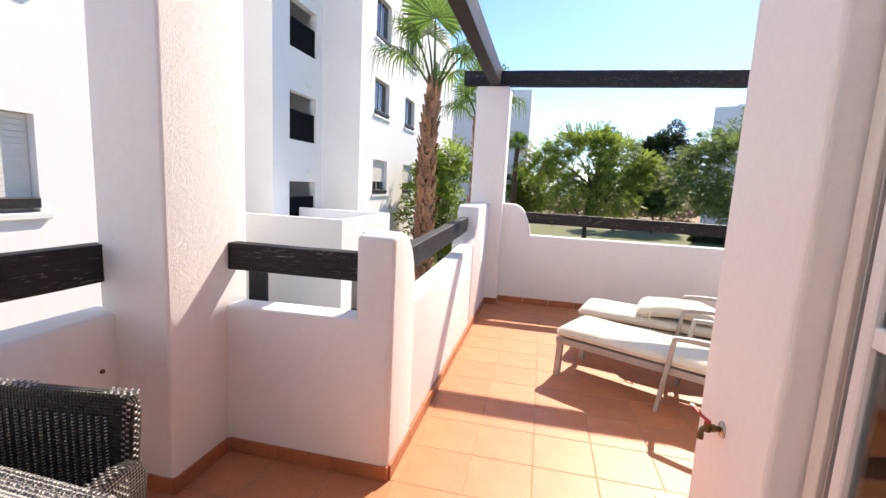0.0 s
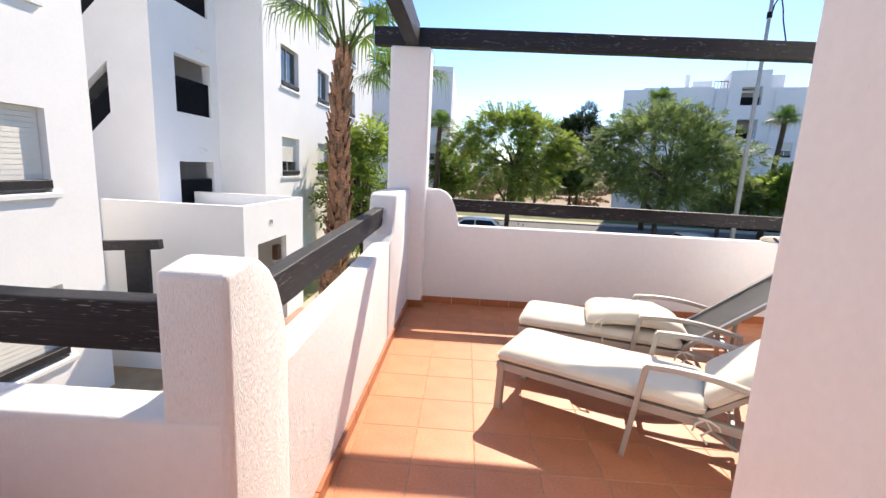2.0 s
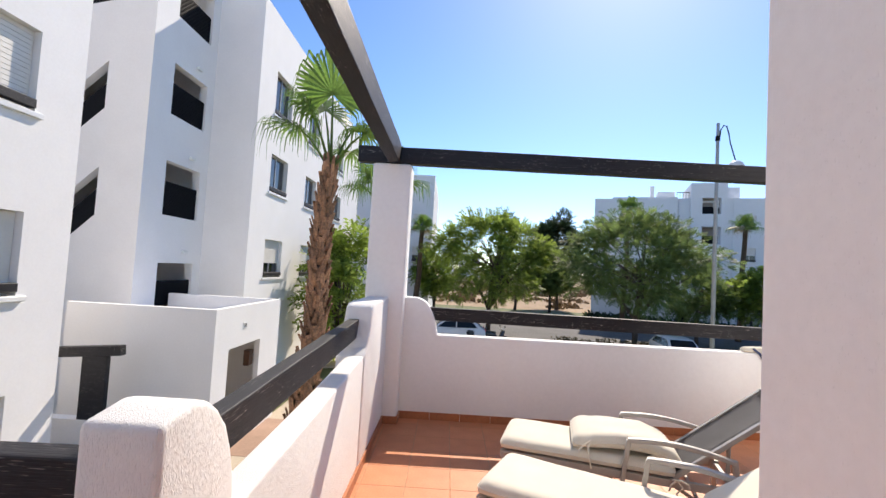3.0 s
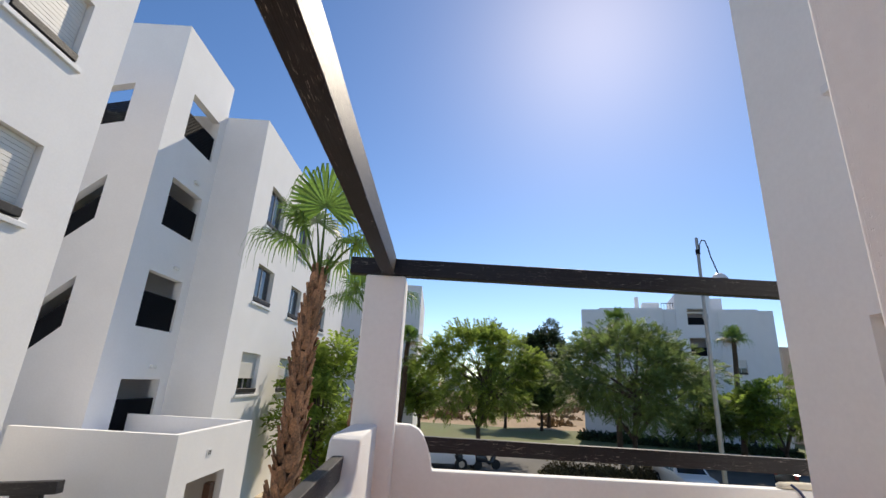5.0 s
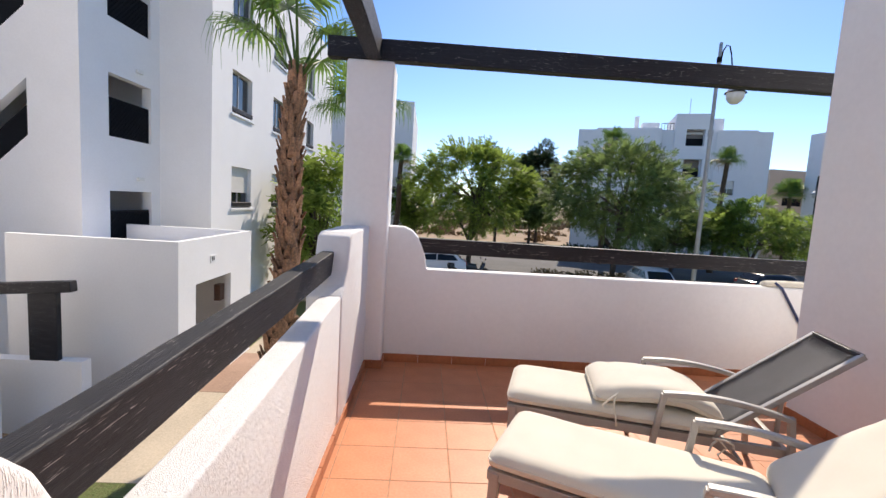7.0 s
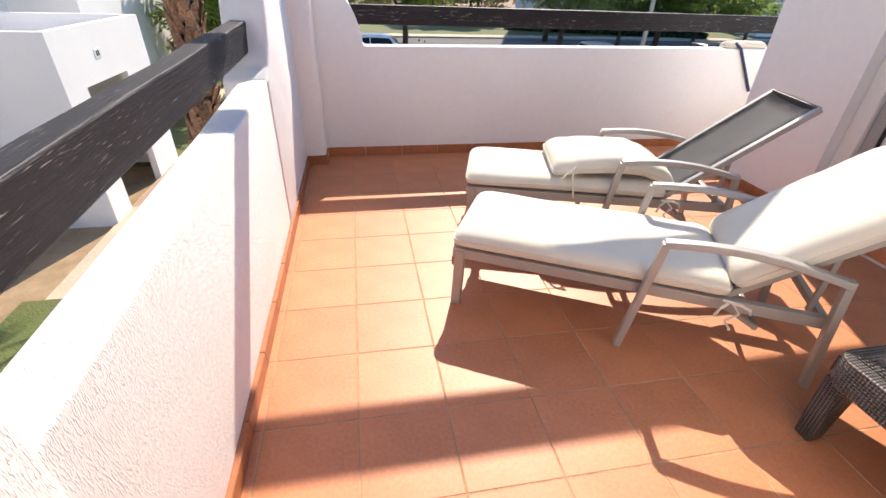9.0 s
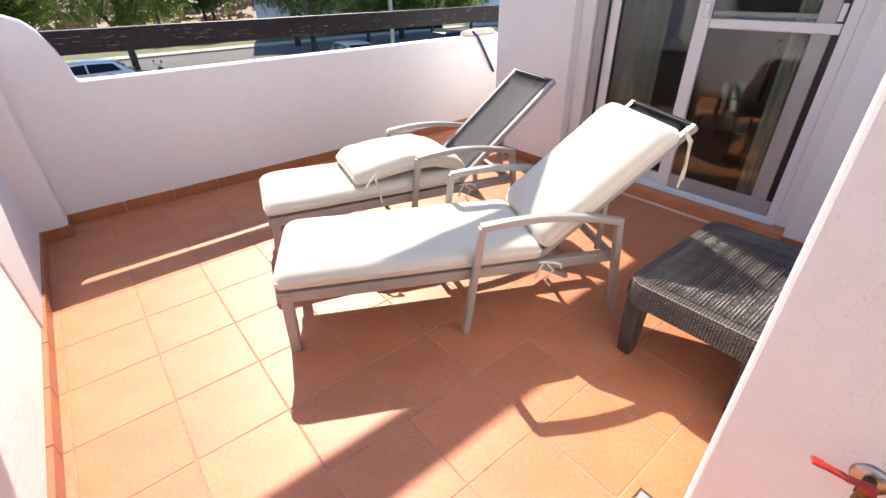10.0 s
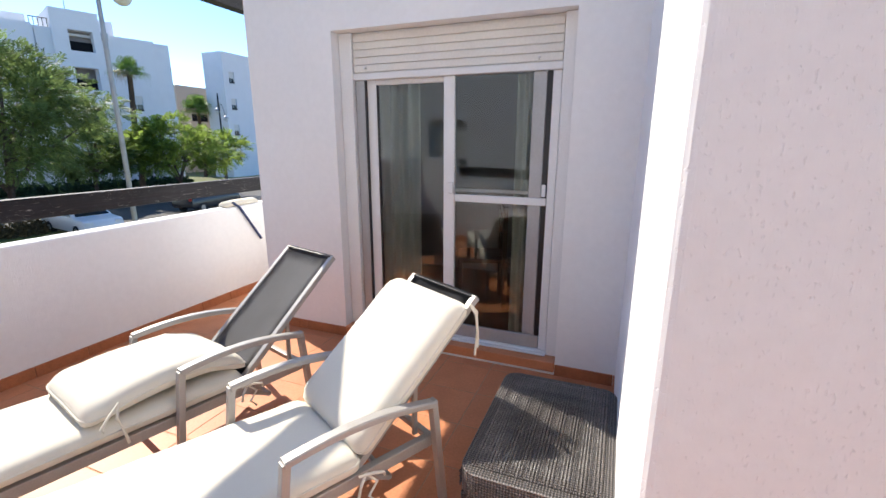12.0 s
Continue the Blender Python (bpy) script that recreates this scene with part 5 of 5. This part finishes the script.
def palm(base, top, r0, r1, fronds, spread, label, seed, boots=True, fan=0.8, shape=None):
    rng = random.Random(seed)
    base, top = Vector(base), Vector(top)
    t = thing("palm_tree", base, label, "palm tree", "palm trees")
    rel = top - base
    n = 16
    pts = [rel * (k / n) + Vector((0.05 * math.sin(k * 0.6 + seed), 0.04 * math.cos(k * 0.5), 0)) for k in range(n + 1)]
    rad = [r0 + (r1 - r0) * (k / n) for k in range(n + 1)]
    trunk = part("trunk", tube(bmesh.new(), pts, [r * (0.80 if boots else 0.86) for r in rad], 16), M_TRUNK, t, smooth=True)
    if boots:
        bm = bmesh.new()
        rows = int(rel.length / 0.135)
        for j in range(rows):
            u = (j + 0.5) / rows
            i = min(int(u * n), n - 1)
            c = pts[i].lerp(pts[i + 1], u * n - i)
            r = rad[i] + (rad[i + 1] - rad[i]) * (u * n - i)
            neck = max(0.0, (u - 0.9) * 10)
            m = 7
            for k in range(m):
                a = 2 * math.pi * (k + 0.5 * (j % 2)) / m + rng.uniform(-0.18, 0.18)
                o = Vector((math.cos(a), math.sin(a), 0))
                s = Vector((-math.sin(a), math.cos(a), 0)) + Vector((0, 0, rng.uniform(-0.25, 0.25)))
                w = r * 0.52 * rng.uniform(0.75, 1.15)
                hgt = 0.23 * rng.uniform(0.75, 1.3)
                lift = rng.uniform(0.03, 0.11) * (1 - 0.8 * neck)
                p = c + o * r * 0.80
                tilt = s * rng.uniform(-0.05, 0.05)
                b0 = [p - s * w + Vector((0, 0, -0.06)), p + s * w + Vector((0, 0, -0.06)), p + s * w * 0.5 + tilt + o * lift + Vector((0, 0, hgt)), p - s * w * 0.5 + tilt + o * lift + Vector((0, 0, hgt * rng.uniform(0.8, 1.0)))]
                b1 = [p - s * w * 0.35 + o * 0.05 + Vector((0, 0, 0.0)), p + s * w * 0.35 + o * 0.05 + Vector((0, 0, 0.0)), p + s * w * 0.25 + tilt + o * (lift + 0.03) + Vector((0, 0, hgt * 0.97)), p - s * w * 0.25 + tilt + o * (lift + 0.03) + Vector((0, 0, hgt * 0.93))]
                va, vb = [bm.verts.new(x) for x in b0], [bm.verts.new(x) for x in b1]
                bm.faces.new(vb)
                for q in range(4):
                    bm.faces.new((va[q], va[(q + 1) % 4], vb[(q + 1) % 4], vb[q]))
        tagged(part("bark", bm, M_BOOT, t, "brown cut leaf stubs"), kind="stuff")
    if shape:
        for d, length, size, droop in shape:
            bm = bmesh.new()
            fan_frond(bm, rel - Vector((0, 0, 0.12)), d, length, size, rng, droop)
            part("frond", bm, M_FROND, t)
        return t
    for k in range(fronds):
        bm = bmesh.new()
        a = k * 2.399 + rng.uniform(-0.3, 0.3)
        el = radians(87 - 62 * (k / (fronds - 1)) + rng.uniform(-8, 8))
        d = (math.cos(a) * math.cos(el), math.sin(a) * math.cos(el), math.sin(el))
        fan_frond(bm, rel - Vector((0, 0, 0.1)), d, spread * rng.uniform(0.85, 1.1), fan * rng.uniform(0.85, 1.1), rng, max(0.1, 0.7 - el * 0.45))
        part("frond", bm, M_FROND if k < fronds - 2 else M_DRYFROND, t)
    return t


# the two palms below the terrace: few fronds on long stalks
CROWN = [((0.02, -0.22, 1), 1.38, 1.12, 0.0), ((-0.62, 0.08, 0.95), 1.28, 0.95, 0.55), ((0.55, -0.15, 0.85), 1.15, 0.85, 0.55),
         ((-0.20, 0.25, 1), 1.55, 0.95, 0.45), ((0.15, 0.75, 0.75), 1.2, 0.9, 0.5), ((-0.30, -0.10, 1), 1.45, 0.85, 0.6), ((0.28, 0.25, 1), 1.25, 0.8, 0.5)]
palm((-2.55, 9.05, G), (-2.275, 9.0, 3.45), 0.265, 0.115, 7, 1.3, "fan palm with a shaggy brown trunk below the terrace", 3, shape=CROWN)
palm((-1.98, 13.2, G), (-1.95, 13.2, 3.35), 0.22, 0.12, 7, 1.2, "smaller fan palm beside the footpath", 7, shape=[((-d[0] * 1.1, -d[1], d[2]), l * 0.95, f * 0.95, p) for d, l, f, p in CROWN])
palm((-2.5, 36, G), (-2.2, 36, 4.7), 0.30, 0.2, 13, 0.8, "distant fan palm beside the white house", 9, boots=False, fan=0.9)
palm((24.4, 38, G), (24.7, 38, 6.4), 0.28, 0.2, 13, 0.9, "fan palm before the house across the street", 12, boots=False, fan=1.0)
palm((15.5, 40, G), (15.8, 40, 7.8), 0.28, 0.2, 12, 0.9, "fan palm rising above the street tree", 15, boots=False, fan=1.0)
palm((40.7, 50, G), (40.6, 50, 4.7), 0.30, 0.22, 18, 1.3, "palm at the far end of the street", 18, boots=False, fan=1.5)


def leafy(bm, centre, radii, count, size, rng, lobes=22):
    """Feathered sprays gathered in lobes over an uneven crown, with gaps between; each spray is one piece."""
    cs = []
    for k in range(lobes):
        a, z = rng.uniform(0, 2 * math.pi), rng.uniform(-0.8, 1)
        r = math.sqrt(max(0, 1 - z * z)) * rng.uniform(0.45, 0.98)
        cs.append((Vector((math.cos(a) * r * radii[0], math.sin(a) * r * radii[1], z * radii[2] * rng.uniform(0.65, 0.98))), rng.uniform(0.17, 0.33)))
    for k in range(count // 11):
        c, s = cs[rng.randrange(lobes)]
        d = Vector((rng.gauss(0, 1), rng.gauss(0, 1), rng.gauss(0.25, 0.8))).normalized()
        p = Vector(centre) + c + Vector((d.x * radii[0], d.y * radii[1], d.z * radii[2])) * (s * rng.uniform(0.3, 1.0) ** 0.6)
        out = (d + c.normalized() * 0.7 + Vector((rng.gauss(0, 0.4), rng.gauss(0, 0.4), rng.gauss(-0.1, 0.4)))).normalized()
        side = out.cross(Vector((rng.gauss(0, 0.5), rng.gauss(0, 0.5), 1))).normalized()
        step = size * rng.uniform(0.42, 0.62)
        nodes = []
        for q in range(5):
            m = p + out * step * q + Vector((0, 0, -0.035 * step / 0.12 * q * q * 0.12))
            nodes.append((bm.verts.new(m - side * size * 0.03), bm.verts.new(m + side * size * 0.03)))
        for (a0, b0), (a1, b1) in zip(nodes, nodes[1:]):
            bm.faces.new((a0, b0, b1, a1))
        for q in range(5):
            for sgn, v in ((-1, nodes[q][0]), (1, nodes[q][1])):
                ax = (side * sgn + out * 0.55 + Vector((0, 0, rng.uniform(-0.6, 0.15)))).normalized()
                l, w = size * rng.uniform(0.7, 1.15), size * rng.uniform(0.2, 0.3)
                bm.faces.new((v, bm.verts.new(v.co + ax * l * 0.5 + out * w), bm.verts.new(v.co + ax * l), bm.verts.new(v.co + ax * l * 0.5 - out * w)))
    return cs


def tree(base, radii, height, leaf, material, count, label, seed, forks=4, size=0.3, lobes=22):
    rng = random.Random(seed)
    t = thing("street_tree", base, label, "tree", "street trees")
    centre = Vector((0, 0, height - radii[2]))
    bm = bmesh.new()
    cs = leafy(bm, centre, radii, count, size, rng, lobes)
    tagged(part("crown", bm, material, t, leaf), kind="stuff")
    bm = bmesh.new()
    fork = (height - 2 * radii[2]) * 0.75 + 0.4
    r = 0.09 + 0.012 * height
    tube(bm, [(0, 0, -0.1), (0.05, 0.02, fork * 0.5), (0, 0, fork)], [r * 1.25, r, r * 0.9], 10)
    part("trunk", bm, M_BARK, t, smooth=True)
    for k in range(forks):
        bm = bmesh.new()
        c = centre + cs[k][0] * 0.85
        m = Vector((c.x * 0.45, c.y * 0.45, fork + (c.z - fork) * 0.5)) + Vector((rng.uniform(-0.2, 0.2), rng.uniform(-0.2, 0.2), 0))
        tube(bm, [(0, 0, fork - 0.15), m * 0.5 + Vector((0, 0, fork * 0.5)), m, c], [r * 0.7, r * 0.55, r * 0.42, r * 0.12], 8)
        for q in range(3):
            e = centre + cs[(k * 3 + q + forks) % len(cs)][0] * 0.9
            tube(bm, [m, m.lerp(e, 0.5) + Vector((0, 0, 0.2)), e], [r * 0.32, r * 0.22, r * 0.06], 6)
        part("limb", bm, M_BARK, t, smooth=True)
    return t


tree((3.2, 34, G), (4.3, 3.6, 3.5), 9.15, "loose bright green leaves", M_LEAF_A, 32000, "bright green street tree with a loose crown", 21, 9, 0.225, 50)
tree((12.4, 30, G), (5.1, 4.4, 3.3), 8.95, "dense dull green leaves", M_LEAF_B, 72000, "broad dull green street tree with a round crown", 22, 6, 0.165, 96)
tree((24.7, 34, G), (4.3, 3.2, 2.2), 5.9, "small green leaves", M_LEAF_A, 32000, "low green street tree with a flat crown", 23, 6, 0.19, 52)
tree((19.2, 35, G), (2.2, 2.2, 1.9), 5.4, "small dull leaves", M_LEAF_B, 11000, "small street tree beside the lamp post", 24, 4, 0.24, 24)
tree((14.9, 61, G), (3.6, 3.4, 5.0), 12.5, "dark evergreen leaves", M_LEAF_C, 26000, "dark evergreen tree beyond the street", 25, 4, 0.36, 34)
tree((12.8, 56, G), (2.9, 2.6, 2.6), 7.6, "dull green leaves", M_LEAF_B, 9000, "slender tree on the far lawn", 26, 5, 0.4, 20)
tree((8.7, 57, G), (3.2, 3.0, 2.8), 8.4, "green leaves", M_LEAF_B, 10000, "tree with several stems on the far lawn", 27, 5, 0.4, 22)
tree((-1.1, 40, G), (1.5, 1.5, 2.2), 6.4, "yellowish leaves", M_LEAF_A, 5200, "small yellowish tree beside the white house", 28, 4, 0.35, 16)
tree((-4.45, 20, G), (1.4, 1.5, 2.6), 5.9, "long green leaves", M_LEAF_A, 8000, "tall green shrub beside the footpath", 29, 5, 0.30, 24)
tree((34.5, 40, G), (2.0, 2.0, 1.8), 5.2, "green leaves", M_LEAF_A, 2600, "green tree down the street", 30, 4, 0.35, 16)


# dry scrub, hedges and grass
def scatter(name, label, category, material, spots, size, count, seed, flat=0.6):
    rng = random.Random(seed)
    bm = bmesh.new()
    for x, y, z, r in spots:
        for k in range(count):
            a, d = rng.uniform(0, 6.283), r * math.sqrt(rng.random())
            p = Vector((x + math.cos(a) * d, y + math.sin(a) * d, z + rng.random() * r * flat * (1 - (d / r) ** 2)))
            u = Vector((rng.gauss(0, 1), rng.gauss(0, 1), abs(rng.gauss(0.6, 0.6)))).normalized()
            w = u.cross(Vector((rng.gauss(0, 1), rng.gauss(0, 1), 0.1))).normalized()
            s = size * rng.uniform(0.6, 1.3)
            bm.faces.new([bm.verts.new(q) for q in (p, p + u * s * 0.5 + w * s * 0.25, p + u * s, p + u * s * 0.5 - w * s * 0.25)])
    return tagged(link_mesh(name, bm, material), label, category, kind="stuff")


rng = random.Random(5)
M_SCRUB = mat("dry_scrub", (0.36, 0.25, 0.13), rough=0.95, var=0.3, scale=0.3, fine=3, bump=0, island=0.35)
spots = []
for k in range(260):
    x, y = rng.uniform(-25, 45), rng.uniform(63, 120)
    spots.append((x, y, G + min(7.5, 0.03 * (y - 62)) * 0.8 - 0.1, rng.uniform(0.8, 2.2)))
scatter("dry_scrub", "dry brown scrub on the open field", "scrub", M_SCRUB, spots, 0.6, 60, 31)
M_HEDGE = mat("brownish_hedge", (0.14, 0.10, 0.035), rough=0.8, var=0.3, scale=1, fine=8, bump=0, island=0.35)
scatter("island_hedge", "low brownish hedge on the parking island", "hedge", M_HEDGE, [(6.9 + 0.42 * k, 28.2 + 0.3 * math.sin(k), G + 0.14, 0.75) for k in range(15)], 0.16, 420, 32, 1.0)
scatter("foot_hedge", "dark hedge at the foot of the house", "hedge", M_LEAF_C, [(15.6 + 0.72 * k, 49.0 - 0.254 * k, G + 0.1, 0.7) for k in range(24)], 0.4, 240, 33, 1.2)
spots = [(rng.uniform(-3.0, -0.8), rng.uniform(6.0, 11.0), G + 0.05, 0.3) for k in range(260)]
scatter("grass_tufts", "short grass on the lawn below", "grass", M_BLADE, spots, 0.05, 60, 34, 0.05)


# ---- street lamp ----
def street_lamp(base, height, label, turn, metal=M_STEEL):
    l = thing("street_lamp", base, label, "street lamp", "street lamps", turn)
    part("base", rod(bmesh.new(), (0, 0, 0), (0, 0, 1.1), 0.11, 0.09, 14), metal, l)
    part("pole", rod(bmesh.new(), (0, 0, 1.1), (0, 0, height * 0.72), 0.075, 0.065, 14), metal, l)
    part("collar", rod(bmesh.new(), (0, 0, height * 0.72 - 0.1), (0, 0, height * 0.72 + 0.1), 0.085, 0.085, 14), metal, l)
    part("upper_pole", rod(bmesh.new(), (0, 0, height * 0.72), (0, 0, height), 0.06, 0.05, 12), metal, l)
    part("arm_collar", rod(bmesh.new(), (0, 0, height - 0.62), (0, 0, height - 0.45), 0.075, 0.075, 12), M_LATTICE, l)
    pts = [(0.05, 0, height - 0.54), (0.08, 0, height - 0.25), (0.16, 0, height - 0.10), (0.25, 0, height - 0.14), (0.32, 0, height - 0.42), (0.37, 0, height - 0.75), (0.46, 0, height - 1.10), (0.55, 0, height - 1.45)]
    part("arm", tube(bmesh.new(), pts, 0.02, 8), M_LATTICE, l, "curved dark arm")
    h = part("lantern", bmesh.new(), M_LATTICE, l)
    part("cap", rod(bmesh.new(), (0.55, 0, height - 1.62), (0.55, 0, height - 1.44), 0.32, 0.06, 16), M_LATTICE, h)
    bm = bmesh.new()
    bmesh.ops.create_uvsphere(bm, u_segments=14, v_segments=8, radius=0.27, matrix=Matrix.Translation((0.55, 0, height - 1.66)) @ Matrix.Diagonal((1, 1, 1.15, 1)))
    part("bowl", bm, M_OPAL, h, "pale bowl", True)


street_lamp((34.6, 40, G), 9.0, "slim black street lamp at the far kerb", 60, M_LATTICE)


street_lamp((9.06, 15.95, G), 10.15, "grey steel street lamp with a curved arm", -35)
street_lamp((38.5, 44.2, G), 8.5, "dark street lamp down the street", -35)


# ---- vehicles ----
def car(at, turn, paint, label):
    c = thing("parked_car", at, label, "car", "parked cars", turn)
    side = [(-2.05, 0.35), (-2.1, 0.62), (-2.0, 0.86), (-1.15, 0.95), (-0.55, 1.40), (0.2, 1.47), (1.35, 1.43), (1.85, 1.02), (2.05, 0.95), (2.1, 0.5), (2.0, 0.30), (-1.9, 0.25)]
    bm = slab(side, "y", -0.84, 0.84, 0.07, 3)
    for v in bm.verts:
        if v.co.z > 0.95:
            v.co.y *= 1 - 0.20 * (v.co.z - 0.95) / 0.5
    part("body", bm, paint, c, smooth=True)
    for s in (-1, 1):
        bm = bmesh.new()
        for a, b, d, e in (((-0.95, 1.0), (0.2, 1.0), (0.2, 1.37), (-0.48, 1.33)), ((0.27, 1.0), (1.55, 1.03), (1.28, 1.34), (0.27, 1.37))):
            q = []
            for x, z in (a, b, d, e):
                q.append(bm.verts.new((x, s * (0.845 * (1 - 0.20 * max(0, z - 0.95) / 0.5) + 0.006), z)))
            bm.faces.new(q)
        bmesh.ops.solidify(bm, geom=bm.faces[:], thickness=0.006)
        part("side_window", bm, M_CARGLASS, c)
    bm = bmesh.new()
    bm.faces.new([bm.verts.new(p) for p in ((-1.13, -0.70, 0.985), (-1.13, 0.70, 0.985), (-0.60, 0.62, 1.38), (-0.60, -0.62, 1.38))])
    bmesh.ops.solidify(bm, geom=bm.faces[:], thickness=0.01)
    part("windscreen", bm, M_CARGLASS, c)
    bm = bmesh.new()
    bm.faces.new([bm.verts.new(p) for p in ((1.88, -0.68, 1.05), (1.88, 0.68, 1.05), (1.46, 0.62, 1.40), (1.46, -0.62, 1.40))])
    bmesh.ops.solidify(bm, geom=bm.faces[:], thickness=0.01)
    part("rear_window", bm, M_CARGLASS, c)
    for x in (-1.3, 1.3):
        for s in (-1, 1):
            w = part("wheel", bmesh.new(), M_TYRE, c)
            part("tyre", rod(bmesh.new(), (x, s * 0.66, 0.31), (x, s * 0.86, 0.31), 0.31, seg=20), M_TYRE, w)
            part("rim", rod(bmesh.new(), (x, s * 0.80, 0.31), (x, s * 0.872, 0.31), 0.19, 0.17, 14), M_CHROME, w)
    for s in (-1, 1):
        part("headlight", bx(-2.11, -1.9, s * 0.62 - 0.16, s * 0.62 + 0.16, 0.66, 0.80, 0.02, 2), M_OPAL, c)
        part("tail_light", bx(1.95, 2.10, s * 0.68 - 0.1, s * 0.68 + 0.1, 0.78, 0.98, 0.02, 2), M_RED, c)
    return c


car((0.5, 29.4, G + 0.02), 0, M_CARWHITE, "white hatchback parked on the street")
car((13.3, 26.4, G + 0.02), 84, M_CARWHITE, "white car glinting in the sun on the street")
car((21.5, 27.5, G + 0.02), 185, M_CARDARK, "dark car parked in the tree shade")


def scooter(at, turn):
    s = thing("motor_scooter", at, "black motor scooter parked on the street", "scooter", turn=turn)
    for x in (-0.62, 0.62):
        part("wheel", rod(bmesh.new(), (x, -0.06, 0.27), (x, 0.06, 0.27), 0.27, seg=18), M_TYRE, s)
    part("body", slab([(-0.75, 0.45), (-0.1, 0.42), (0.1, 0.28), (0.45, 0.35), (0.58, 0.85), (0.48, 0.9), (0.25, 0.45), (0.0, 0.50), (-0.1, 0.74), (-0.85, 0.80)], "y", -0.15, 0.15, 0.03, 2), M_CARDARK, s, smooth=True)
    part("seat", slab([(-0.8, 0.80), (-0.1, 0.74), (-0.05, 0.82), (-0.75, 0.90)], "y", -0.13, 0.13, 0.02, 2), M_BLACK, s, smooth=True)
    part("handlebar", tube(bmesh.new(), [(0.42, -0.32, 1.02), (0.5, -0.1, 0.96), (0.5, 0.1, 0.96), (0.42, 0.32, 1.02)], 0.018), M_CHROME, s)
    for y in (-0.3, 0.3):
        part("mirror", rod(bmesh.new(), (0.44, y, 1.15), (0.46, y, 1.15), 0.06), M_BLACK, s)


scooter((2.1, 29.0, G + 0.02), 40)
scooter((3.3, 29.2, G + 0.02), 25)


# ---- floor tiles and skirting ----
P = 0.33
tile_mesh = None
floor = bpy.data.objects["floor"]
X1, Y3 = -0.19, 3.13
half = (P - 0.0045) / 2
bm = bx(-half, half, -half, half, -0.012, 0.0, 0.0022, 1)
tile = part("tile", bm, M_TILE, floor)
first = True
for i in range(-6, 15):
    for j in range(-16, 8):
        cx, cy = X1 + P * (i + 0.5), Y3 + P * (j + 0.5)
        inside = (cy < CORNER + 0.1 and -1.80 < cx < 1.1 and cy > FLOOR_Y - 0.1) or (cy >= CORNER - 0.1 and WEST - 0.17 < cx < EAST + 0.14 and cy < FAR + 0.15) or (EAST <= cx < 4.5 and END < cy < FAR + 0.15)
        if not inside or (cy > 1.97 and cx < WEST - 0.12):
            continue
        if first:
            o, first = tile, False
        else:
            o = tile.copy()
            scene.collection.objects.link(o)
        o.location = (cx, cy, 0.0007 * noise.noise(Vector((cx * 3, cy * 3, 0))))


def skirting(name, a, b, out, label="row of terracotta skirting tiles"):
    """Skirting tiles from a to b, standing out from the wall by 'out'."""
    s = tagged(new(name), label, "baseboard", kind="structure")
    a, b = Vector((*a, 0)), Vector((*b, 0))
    ln = (b - a).length
    d = (b - a).normalized()
    n = max(1, round(ln / P))
    m = bx(0.0015, ln / n - 0.0015, -0.014, 0.010, 0.0, 0.078, 0.002, 1)
    t = part("skirting_tile", m, M_SKIRT, s)
    o = Vector((*out, 0))
    turn = Matrix((d, o, Vector((0, 0, 1)))).transposed().to_4x4()
    for k in range(n):
        c = t if k == 0 else t.copy()
        if k:
            scene.collection.objects.link(c)
        c.matrix_local = Matrix.Translation(a + d * ln * k / n) @ turn
    return s


skirting("baseboard_west", (WEST + 0.011, 1.81), (WEST + 0.011, 5.393), (1, 0))
skirting("baseboard_column", (WEST, 5.393), (-0.410, 5.393), (0, -1))
skirting("baseboard_column_side", (-0.410, 5.383), (-0.410, FAR), (1, 0))
skirting("baseboard_north", (-0.400, FAR), (4.44, FAR), (0, -1))
skirting("baseboard_low", (-1.450, 1.797), (WEST + 0.01, 1.797), (0, -1))
skirting("baseboard_pillar", (-1.460, 1.425), (-1.460, 1.79), (1, 0))
skirting("baseboard_pillar_front", (-1.74, 1.435), (-1.460, 1.435), (0, -1))
skirting("baseboard_west_low", (-1.74, FLOOR_Y), (-1.74, 1.43), (1, 0))
skirting("baseboard_tap", (TAP, 1.40), (TAP, CORNER + 0.01), (-1, 0))
skirting("baseboard_corner", (TAP, CORNER), (EAST, CORNER), (0, 1))
skirting("baseboard_east", (EAST, CORNER + 0.011), (EAST, DY0), (-1, 0))
skirting("baseboard_east_far", (EAST, DY1), (EAST, END + 0.01), (-1, 0))
skirting("baseboard_return", (EAST, END), (4.45, END), (0, 1))
